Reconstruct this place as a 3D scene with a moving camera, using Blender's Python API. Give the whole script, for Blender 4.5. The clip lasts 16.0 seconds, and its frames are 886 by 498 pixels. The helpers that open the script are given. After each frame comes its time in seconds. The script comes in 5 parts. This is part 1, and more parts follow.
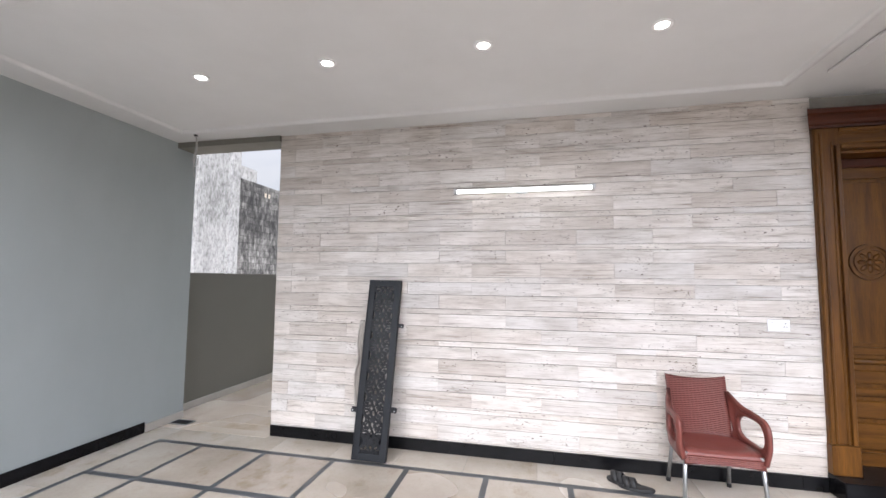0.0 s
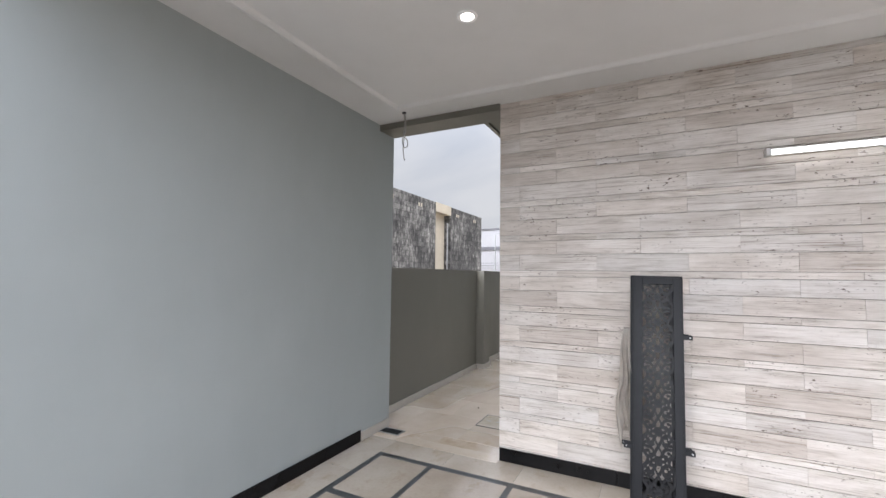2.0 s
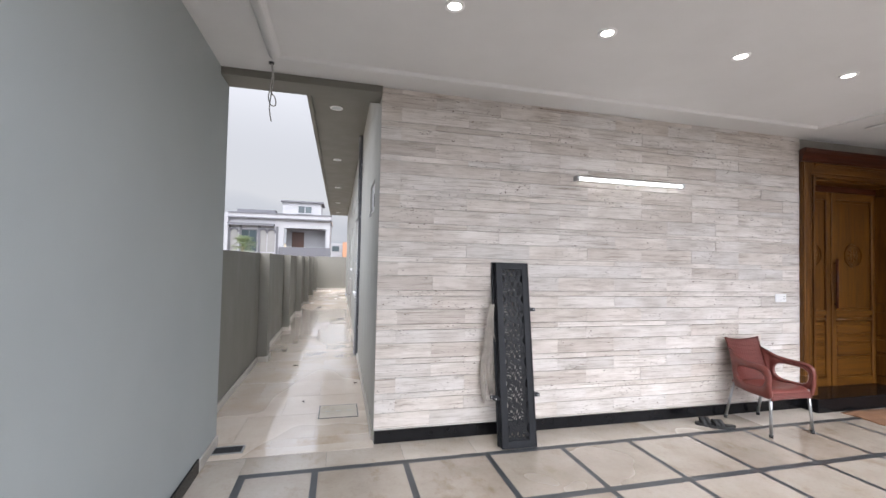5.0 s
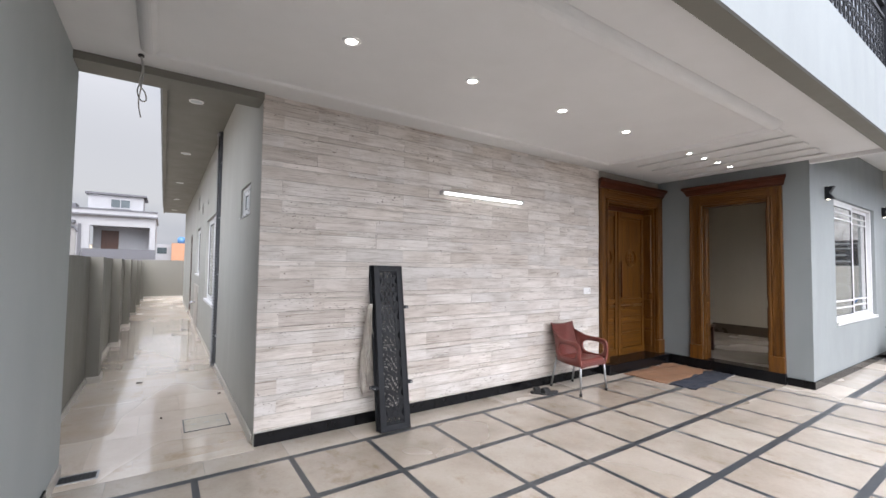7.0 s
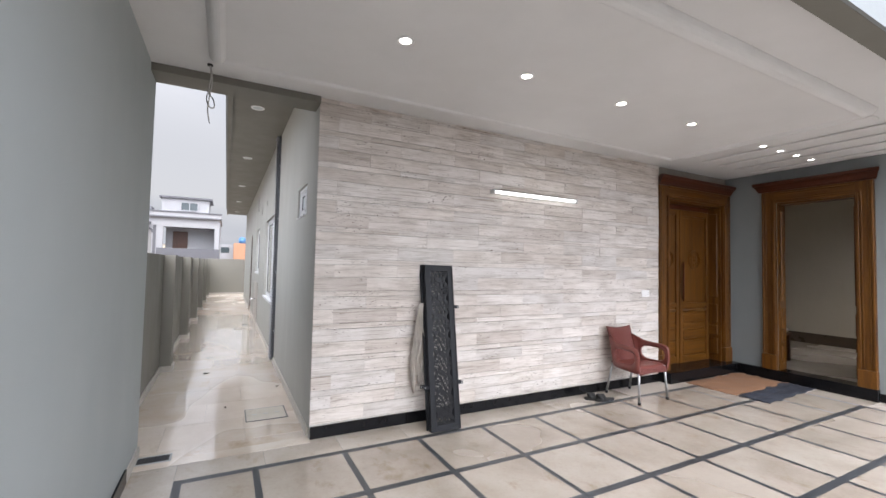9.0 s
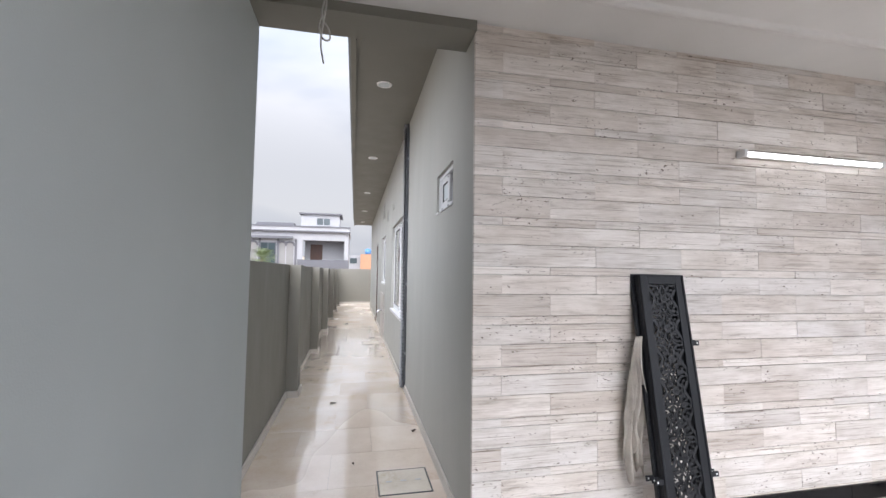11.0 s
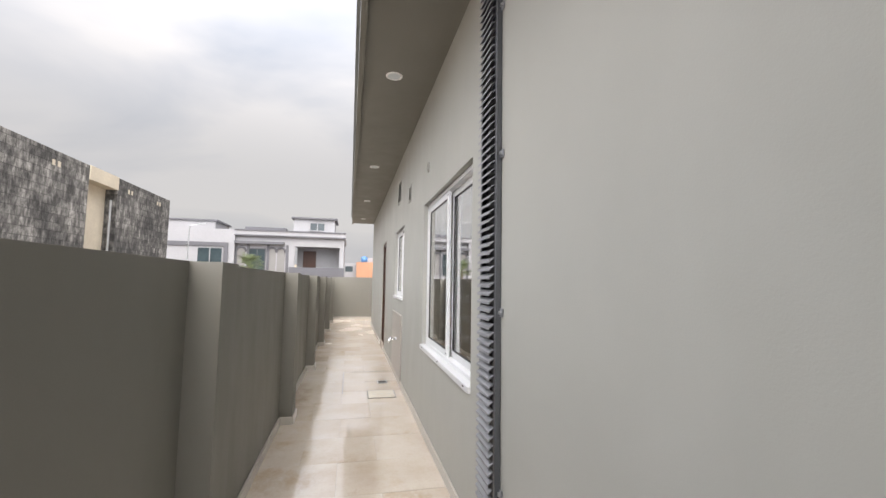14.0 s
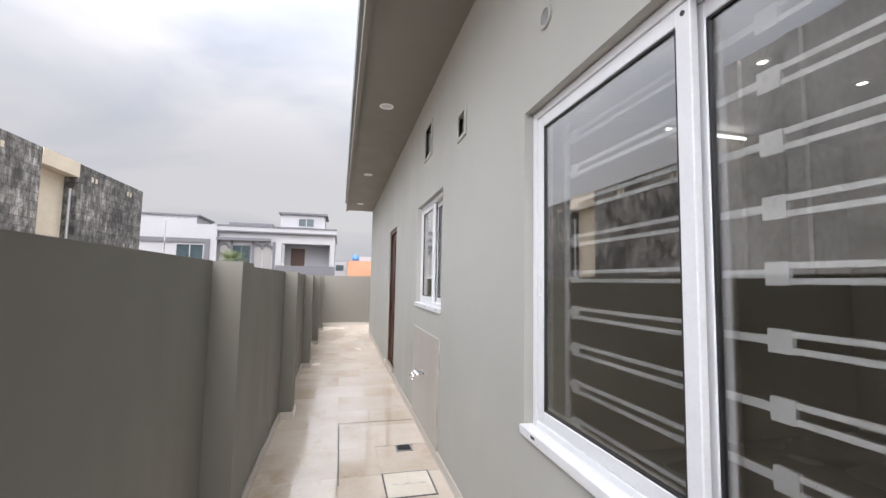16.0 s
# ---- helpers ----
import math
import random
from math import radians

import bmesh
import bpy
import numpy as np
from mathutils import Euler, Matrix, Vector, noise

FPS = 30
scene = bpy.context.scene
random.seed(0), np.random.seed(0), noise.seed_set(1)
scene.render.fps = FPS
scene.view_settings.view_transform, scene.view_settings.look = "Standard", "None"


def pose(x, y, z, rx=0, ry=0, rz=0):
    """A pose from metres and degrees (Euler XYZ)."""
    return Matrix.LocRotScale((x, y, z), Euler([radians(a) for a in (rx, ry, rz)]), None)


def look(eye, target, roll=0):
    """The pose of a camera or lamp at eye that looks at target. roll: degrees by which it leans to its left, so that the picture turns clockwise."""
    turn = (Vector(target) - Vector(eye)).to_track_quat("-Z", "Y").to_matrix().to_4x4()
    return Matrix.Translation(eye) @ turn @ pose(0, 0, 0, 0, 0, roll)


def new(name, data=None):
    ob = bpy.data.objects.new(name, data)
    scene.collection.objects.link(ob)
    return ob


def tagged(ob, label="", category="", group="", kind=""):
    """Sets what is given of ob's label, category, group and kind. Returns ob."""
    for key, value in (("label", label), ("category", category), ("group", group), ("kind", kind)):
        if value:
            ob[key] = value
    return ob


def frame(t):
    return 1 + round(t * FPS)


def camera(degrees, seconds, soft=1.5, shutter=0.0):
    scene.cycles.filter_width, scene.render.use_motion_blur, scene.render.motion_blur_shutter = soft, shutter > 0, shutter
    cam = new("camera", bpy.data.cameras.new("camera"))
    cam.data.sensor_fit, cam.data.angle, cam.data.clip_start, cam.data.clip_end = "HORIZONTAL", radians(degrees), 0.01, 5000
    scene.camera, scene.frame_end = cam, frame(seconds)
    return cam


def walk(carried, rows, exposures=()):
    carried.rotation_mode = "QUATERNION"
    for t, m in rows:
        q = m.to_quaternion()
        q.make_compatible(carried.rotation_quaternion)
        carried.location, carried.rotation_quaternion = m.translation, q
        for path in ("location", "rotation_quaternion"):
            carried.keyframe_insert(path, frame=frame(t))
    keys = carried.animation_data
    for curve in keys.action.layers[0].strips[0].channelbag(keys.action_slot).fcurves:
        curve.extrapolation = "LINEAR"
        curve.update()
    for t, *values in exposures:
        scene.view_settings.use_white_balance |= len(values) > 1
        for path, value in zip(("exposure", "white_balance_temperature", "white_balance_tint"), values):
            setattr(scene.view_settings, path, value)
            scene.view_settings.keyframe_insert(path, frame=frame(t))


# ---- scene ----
cam = camera(93.7, 16.0)
METRES, EYE, TILT, LEAN, TURN = 11.5, 1.58, 0.0, 0.0, 12.6
ROWS = [
    (0.0, 0.0, 0.0, 0.0, -0.04, 4.19, -0.52),
    (0.5, -0.0311, 0.0038, -0.0013, 6.67, 3.95, -0.56),
    (1.0, -0.0567, 0.022, -0.0019, 12.21, 3.72, -0.54),
    (1.5, -0.0836, 0.0395, -0.0028, 15.13, 3.6, -0.6),
    (2.0, -0.1153, 0.0587, -0.002, 14.02, 3.56, -0.68),
    (2.5, -0.1432, 0.0848, -0.0034, 9.48, 3.41, -0.67),
    (3.0, -0.1696, 0.1017, -0.0025, 2.49, 3.18, -0.72),
    (3.5, -0.1955, 0.1023, -0.0014, -5.15, 2.8, -0.86),
    (4.0, -0.212, 0.09, -0.0029, -13.1, 2.42, -1.09),
    (4.5, -0.2276, 0.0811, -0.0016, -20.37, 1.97, -1.12),
    (5.0, -0.2462, 0.0735, -0.0014, -26.64, 1.75, -1.25),
    (7.5, -0.284, 0.0535, -0.0012, -48.36, 2.59, -0.81),
    (8.0, -0.2843, 0.0522, -0.001, -48.68, 2.62, -0.9),
    (8.5, -0.2856, 0.0534, -0.0016, -45.57, 2.56, -1.09),
    (9.0, -0.283, 0.061, -0.0022, -40.13, 2.42, -1.25),
    (9.5, -0.2764, 0.0789, -0.0031, -33.91, 2.3, -1.16),
    (12.0, -0.2326, 0.2828, -0.001, -23.67, 3.56, -0.7),
    (12.5, -0.2256, 0.3314, -0.002, -24.1, 3.84, -0.81),
    (13.0, -0.2157, 0.379, -0.0024, -24.52, 4.1, -0.85),
    (13.5, -0.2054, 0.4268, -0.0016, -24.86, 4.37, -0.95),
    (14.0, -0.1959, 0.4813, -0.0017, -25.22, 4.53, -0.93),
    (14.5, -0.1845, 0.5372, -0.0021, -25.41, 4.49, -0.92),
    (15.0, -0.1771, 0.5922, -0.0032, -25.77, 4.46, -1.0),
    (15.5, -0.165, 0.6492, -0.0027, -26.11, 4.46, -1.01),
    (16.0, -0.1539, 0.707, -0.0023, -26.52, 4.5, -1.06),
]
EXPOSURES = [(0.0, 1.42, 6600, 12), (0.5, 1.36, 6550, 11), (1.0, 1.22, 6650, 11), (1.6, 1.15, 6700, 11), (2.5, 1.22, 6700, 11), (3.5, 1.17, 6700, 11), (5.0, 1.22, 6650, 12), (7.5, 1.12, 6700, 12), (9.0, 1.20, 6700, 12), (9.5, 1.24, 6700, 12), (12.0, 1.36, 6600, 12), (12.6, 1.50, 6600, 12), (13.1, 1.54, 6650, 12), (13.7, 1.20, 7200, 12), (14.2, 1.09, 7250, 12), (15.2, 1.06, 7050, 13), (16.0, 1.11, 6900, 13)]
walk(cam, [(t, pose(0, 0, EYE, TILT, LEAN, TURN) @ pose(METRES * x, METRES * y, METRES * z, 90 + pitch, roll, yaw)) for t, x, y, z, yaw, pitch, roll in ROWS], EXPOSURES)

# ---- world and sun: an overcast, hazy sky ----
SKY_LOW, SKY_HIGH, SKY_VEIL = 3.1, 12.0, 25.0
SUN_FROM = Vector((-0.17, -0.70, 0.64)).normalized()
world = bpy.data.worlds.new("sky")
scene.world = world
world.use_nodes = True
wn, wl = world.node_tree.nodes, world.node_tree.links
wn.clear()
w_out, w_bg = wn.new("ShaderNodeOutputWorld"), wn.new("ShaderNodeBackground")
w_sky = wn.new("ShaderNodeTexSky")
w_sky.sky_type, w_sky.sun_disc = "NISHITA", False
w_sky.sun_elevation, w_sky.sun_rotation = radians(41), radians(194)
w_sky.air_density, w_sky.dust_density = 1.5, 4.0
w_co, w_map = wn.new("ShaderNodeTexCoord"), wn.new("ShaderNodeMapping")
w_map.inputs["Scale"].default_value = (1.0, 1.0, 2.6)
w_noise = wn.new("ShaderNodeTexNoise")
w_noise.inputs["Scale"].default_value, w_noise.inputs["Detail"].default_value = 1.7, 5.0
w_noise.inputs["Roughness"].default_value = 0.48
w_noise.inputs["Distortion"].default_value = 0.35
w_ramp = wn.new("ShaderNodeValToRGB")
w_ramp.color_ramp.elements[0].position, w_ramp.color_ramp.elements[0].color = 0.36, (0.60, 0.68, 0.835, 1)
w_ramp.color_ramp.elements[1].position, w_ramp.color_ramp.elements[1].color = 0.62, (0.95, 0.985, 1.075, 1)
w_mix = wn.new("ShaderNodeMix")
w_mix.data_type = "RGBA"
w_mix.inputs["Factor"].default_value = 0.94
wl.new(w_co.outputs["Generated"], w_map.inputs["Vector"])
wl.new(w_map.outputs["Vector"], w_noise.inputs["Vector"])
wl.new(w_noise.outputs["Fac"], w_ramp.inputs["Fac"])
# cloud brightness: faint at the horizon, rising to the zenith and towards the veiled sun
w_xyz = wn.new("ShaderNodeSeparateXYZ")
wl.new(w_co.outputs["Generated"], w_xyz.inputs["Vector"])
w_up = wn.new("ShaderNodeMapRange")
w_up.interpolation_type = "SMOOTHSTEP"
for key, val in (("From Min", 0.2), ("From Max", 1.0), ("To Min", SKY_LOW), ("To Max", SKY_HIGH)):
    w_up.inputs[key].default_value = val
wl.new(w_xyz.outputs["Z"], w_up.inputs["Value"])
w_dot = wn.new("ShaderNodeVectorMath")
w_dot.operation = "DOT_PRODUCT"
w_dot.inputs[1].default_value = SUN_FROM
wl.new(w_co.outputs["Generated"], w_dot.inputs[0])
w_veil = wn.new("ShaderNodeMapRange")
w_veil.interpolation_type = "SMOOTHSTEP"
for key, val in (("From Min", 0.1), ("From Max", 1.0), ("To Min", 0.0), ("To Max", SKY_VEIL)):
    w_veil.inputs[key].default_value = val
wl.new(w_dot.outputs["Value"], w_veil.inputs["Value"])
w_sum, w_cloud = wn.new("ShaderNodeMath"), wn.new("ShaderNodeVectorMath")
w_sum.operation, w_cloud.operation = "ADD", "SCALE"
wl.new(w_up.outputs["Result"], w_sum.inputs[0])
wl.new(w_veil.outputs["Result"], w_sum.inputs[1])
wl.new(w_ramp.outputs["Color"], w_cloud.inputs[0])
wl.new(w_sum.outputs[0], w_cloud.inputs["Scale"])
wl.new(w_sky.outputs["Color"], w_mix.inputs["A"])
wl.new(w_cloud.outputs["Vector"], w_mix.inputs["B"])
wl.new(w_mix.outputs["Result"], w_bg.inputs["Color"])
wl.new(w_bg.outputs["Background"], w_out.inputs["Surface"])
w_bg.inputs["Strength"].default_value = 0.1
sun = new("sun", bpy.data.lights.new("sun", "SUN"))
sun.data.energy, sun.data.angle, sun.data.color = 0.8, radians(30), (1.0, 0.97, 0.93)
sun.matrix_world = look((0, 0, 0), -SUN_FROM)

# ---- materials ----
def nodes_of(name):
    m = bpy.data.materials.new(name)
    m.use_nodes = True
    t = m.node_tree
    return m, t.nodes, t.links, t.nodes["Principled BSDF"]


def tex_noise(n, l, vec, scale, detail=4.0, rough=0.55, stretch=None):
    if stretch:
        mp = n.new("ShaderNodeMapping")
        mp.inputs["Scale"].default_value = stretch
        l.new(vec, mp.inputs["Vector"])
        vec = mp.outputs["Vector"]
    t = n.new("ShaderNodeTexNoise")
    t.inputs["Scale"].default_value, t.inputs["Detail"].default_value, t.inputs["Roughness"].default_value = scale, detail, rough
    l.new(vec, t.inputs["Vector"])
    return t.outputs["Fac"]


def ramp(n, l, fac, stops):
    r = n.new("ShaderNodeValToRGB")
    e = r.color_ramp.elements
    while len(e) < len(stops):
        e.new(0.5)
    for k, (p, c) in zip(e, stops):
        k.position = p
        k.color = (*c, 1) if len(c) == 3 else c
    l.new(fac, r.inputs["Fac"])
    return r.outputs["Color"]


def blend(n, l, kind, fac, a, b):
    m = n.new("ShaderNodeMix")
    m.data_type, m.blend_type = "RGBA", kind
    for key, v in (("Factor", fac), ("A", a), ("B", b)):
        if hasattr(v, "links"):
            l.new(v, m.inputs[key])
        else:
            m.inputs[key].default_value = v
    return m.outputs["Result"]


def number(n, l, fac, lo, hi, a=0.3, b=0.7):
    m = n.new("ShaderNodeMapRange")
    m.inputs["From Min"].default_value, m.inputs["From Max"].default_value = a, b
    m.inputs["To Min"].default_value, m.inputs["To Max"].default_value = lo, hi
    l.new(fac, m.inputs["Value"])
    return m.outputs["Result"]


def bumped(n, l, bsdf, height, strength, distance=0.01):
    b = n.new("ShaderNodeBump")
    b.inputs["Strength"].default_value, b.inputs["Distance"].default_value = strength, distance
    l.new(height, b.inputs["Height"])
    l.new(b.outputs["Normal"], bsdf.inputs["Normal"])


def place(n, l, shifted=False):
    """The point in the world; shifted gives each object a stretch of the pattern of its own."""
    g = n.new("ShaderNodeNewGeometry")
    if not shifted:
        return g.outputs["Position"]
    o, m, a = n.new("ShaderNodeObjectInfo"), n.new("ShaderNodeVectorMath"), n.new("ShaderNodeVectorMath")
    m.operation = "SCALE"
    m.inputs[0].default_value = (37.0, 53.0, 29.0)
    l.new(o.outputs["Random"], m.inputs["Scale"])
    l.new(g.outputs["Position"], a.inputs[0])
    l.new(m.outputs["Vector"], a.inputs[1])
    return a.outputs["Vector"]


def plain(name, col, rough=0.5, metal=0.0, var=0.08, scale=2.5, fine=60.0, bump=0.08, spec=0.5, stretch=None):
    m, n, l, b = nodes_of(name)
    v = place(n, l)
    c1, c2 = [max(0.0, c * (1 - var)) for c in col], [min(1.0, c * (1 + var)) for c in col]
    coarse = tex_noise(n, l, v, scale, 5.0, 0.6, stretch)
    grain = tex_noise(n, l, v, fine, 3.0, 0.6, stretch)
    c = ramp(n, l, coarse, [(0.3, c1), (0.7, c2)])
    c = blend(n, l, "MULTIPLY", 0.5, c, ramp(n, l, grain, [(0.3, (0.88, 0.88, 0.88)), (0.7, (1, 1, 1))]))
    l.new(c, b.inputs["Base Color"])
    l.new(number(n, l, coarse, rough * 0.85, min(1.0, rough * 1.15)), b.inputs["Roughness"])
    b.inputs["Metallic"].default_value = metal
    b.inputs["Specular IOR Level"].default_value = spec
    if bump:
        bumped(n, l, b, grain, bump, 0.004)
    return m


def wall_paint(name, col):
    """Emulsion on plaster: roller grain, faint trowel waves, a few scuffs and run marks."""
    m, n, l, b = nodes_of(name)
    v = place(n, l)
    wave = tex_noise(n, l, v, 0.9, 4.0, 0.55)
    patch = tex_noise(n, l, v, 3.5, 5.0, 0.6, (1.0, 1.0, 0.35))
    grain = tex_noise(n, l, v, 170.0, 2.0, 0.6)
    c = ramp(n, l, wave, [(0.3, [k * 0.955 for k in col]), (0.7, [k * 1.04 for k in col])])
    c = blend(n, l, "MULTIPLY", 0.35, c, ramp(n, l, patch, [(0.35, (0.9, 0.9, 0.89)), (0.6, (1, 1, 1))]))
    l.new(c, b.inputs["Base Color"])
    l.new(number(n, l, patch, 0.48, 0.66), b.inputs["Roughness"])
    b.inputs["Specular IOR Level"].default_value = 0.35
    h = n.new("ShaderNodeMath")
    h.operation = "MULTIPLY_ADD"
    l.new(wave, h.inputs[0])
    h.inputs[1].default_value = 3.0
    l.new(grain, h.inputs[2])
    bumped(n, l, b, h.outputs[0], 0.10, 0.004)
    return m


def travertine():
    m, n, l, b = nodes_of("travertine")
    v = place(n, l, True)
    streak = tex_noise(n, l, v, 2.0, 8.0, 0.68, (1.3, 1.0, 13.0))
    cloud = tex_noise(n, l, v, 2.4, 4.0, 0.55, (1.0, 1.0, 2.2))
    line = tex_noise(n, l, v, 2.6, 6.0, 0.62, (0.55, 1.0, 42.0))
    fine = tex_noise(n, l, v, 24.0, 5.0, 0.65, (0.32, 1.0, 6.5))
    pit = tex_noise(n, l, v, 52.0, 4.0, 0.65, (0.55, 1.0, 1.5))
    where = tex_noise(n, l, v, 3.4, 3.0, 0.5, (0.8, 1.0, 3.4))
    o = n.new("ShaderNodeObjectInfo")
    c = ramp(n, l, streak, [(0.24, (0.25, 0.218, 0.188)), (0.35, (0.525, 0.486, 0.452)), (0.45, (0.695, 0.662, 0.634)), (0.70, (0.81, 0.785, 0.765))])
    c = blend(n, l, "MULTIPLY", 0.9, c, ramp(n, l, cloud, [(0.32, (0.78, 0.755, 0.73)), (0.6, (1, 1, 1))]))
    c = blend(n, l, "MULTIPLY", 0.6, c, ramp(n, l, fine, [(0.32, (0.70, 0.675, 0.65)), (0.5, (1, 1, 1))]))
    c = blend(n, l, "MULTIPLY", 0.95, c, ramp(n, l, line, [(0.305, (0.28, 0.24, 0.20)), (0.365, (0.76, 0.725, 0.69)), (0.435, (1, 1, 1))]))
    tone = ramp(n, l, o.outputs["Random"], [(0.0, (0.80, 0.76, 0.725)), (0.3, (0.98, 0.945, 0.91)), (0.6, (0.89, 0.887, 0.885)), (0.8, (0.99, 0.965, 0.94)), (1.0, (1.0, 0.985, 0.97))])
    c = blend(n, l, "MULTIPLY", 1.0, c, tone)
    holes = n.new("ShaderNodeMath")
    holes.operation = "MULTIPLY"
    l.new(number(n, l, pit, 0.0, 1.0, 0.608, 0.645), holes.inputs[0])
    l.new(number(n, l, where, 0.0, 1.0, 0.49, 0.57), holes.inputs[1])
    c = blend(n, l, "MIX", holes.outputs[0], c, (0.115, 0.085, 0.063, 1))
    l.new(c, b.inputs["Base Color"])
    l.new(number(n, l, cloud, 0.42, 0.62), b.inputs["Roughness"])
    h = n.new("ShaderNodeMath")
    h.operation = "MULTIPLY_ADD"
    l.new(holes.outputs[0], h.inputs[0])
    h.inputs[1].default_value = -1.6
    l.new(fine, h.inputs[2])
    bumped(n, l, b, h.outputs[0], 0.32, 0.004)
    return m


def marble(name, lo, mid, hi, r0, r1, shifted=True, scale=1.6, wet=False):
    """Polished beige stone, cloudy, with rusty veins; the polish is worn unevenly."""
    m, n, l, b = nodes_of(name)
    v = place(n, l, shifted)
    cloud = tex_noise(n, l, v, scale, 6.0, 0.6)
    vein = tex_noise(n, l, v, scale * 2.2, 8.0, 0.7, (1.0, 0.6, 1.0))
    speck = tex_noise(n, l, v, 42.0, 3.0, 0.6)
    wear = tex_noise(n, l, place(n, l), 0.62 if wet else 0.85, 2.0, 0.45, (1.3, 0.55, 1.0) if wet else None)
    c = ramp(n, l, cloud, [(0.3, lo), (0.5, mid), (0.7, hi)])
    c = blend(n, l, "MULTIPLY", 0.75, c, ramp(n, l, vein, [(0.3, (0.72, 0.62, 0.5)), (0.44, (1, 1, 1)), (0.6, (1, 1, 1)), (0.72, (0.9, 0.84, 0.76))]))
    c = blend(n, l, "MULTIPLY", 0.4, c, ramp(n, l, speck, [(0.3, (0.86, 0.84, 0.8)), (0.5, (1, 1, 1))]))
    if shifted:
        o = n.new("ShaderNodeObjectInfo")
        c = blend(n, l, "MULTIPLY", 1.0, c, ramp(n, l, o.outputs["Random"], [(0.0, (0.91, 0.89, 0.87)), (0.5, (0.97, 0.97, 0.97)), (1.0, (1, 0.99, 0.98))]))
    l.new(c, b.inputs["Base Color"])
    gloss = number(n, l, wear, r0, r1, 0.40, 0.70) if wet else number(n, l, wear, r0, r1, 0.30, 0.70)
    if wet:
        # rain lies on the first stretch of the lane and has dried further on
        xyz, film = n.new("ShaderNodeSeparateXYZ"), n.new("ShaderNodeMath")
        l.new(place(n, l), xyz.inputs["Vector"])
        film.operation = "MULTIPLY"
        l.new(number(n, l, wear, 1.0, 0.55, 0.50, 0.68), film.inputs[0])
        l.new(number(n, l, xyz.outputs["Y"], 1.0, 0.12, 12.0, 15.5), film.inputs[1])
        l.new(film.outputs[0], b.inputs["Coat Weight"])
        b.inputs["Coat Roughness"].default_value = 0.035
        b.inputs["Coat IOR"].default_value = 2.7
        ripple = n.new("ShaderNodeBump")
        ripple.inputs["Strength"].default_value, ripple.inputs["Distance"].default_value = 0.10, 0.004
        l.new(tex_noise(n, l, place(n, l), 9.0, 3.0, 0.5), ripple.inputs["Height"])
        l.new(ripple.outputs["Normal"], b.inputs["Coat Normal"])
    if shifted and not wet:
        k = n.new("ShaderNodeMath")
        k.operation = "MULTIPLY"
        l.new(gloss, k.inputs[0])
        l.new(number(n, l, o.outputs["Random"], 0.45, 1.6, 0.0, 1.0), k.inputs[1])
        gloss = k.outputs[0]
    l.new(gloss, b.inputs["Roughness"])
    b.inputs["Specular IOR Level"].default_value = 0.7
    if not wet:
        bumped(n, l, b, wear, 0.04, 0.01)
    return m


def wood(name, dark, light, along="z", rough=0.40):
    m, n, l, b = nodes_of(name)
    v = place(n, l, True)
    st = {"z": (6.0, 6.0, 0.5), "y": (6.0, 0.5, 6.0), "x": (0.5, 6.0, 6.0)}[along]
    grain = tex_noise(n, l, v, 3.0, 7.0, 0.65, st)
    pore = tex_noise(n, l, v, 30.0, 3.0, 0.6, st)
    c = ramp(n, l, grain, [(0.3, dark), (0.52, [(p + q) / 2 for p, q in zip(dark, light)]), (0.72, light)])
    c = blend(n, l, "MULTIPLY", 0.6, c, ramp(n, l, pore, [(0.35, (0.7, 0.66, 0.6)), (0.55, (1, 1, 1))]))
    l.new(c, b.inputs["Base Color"])
    l.new(number(n, l, grain, rough * 0.8, rough * 1.3), b.inputs["Roughness"])
    b.inputs["Specular IOR Level"].default_value = 0.3
    bumped(n, l, b, pore, 0.12, 0.002)
    return m


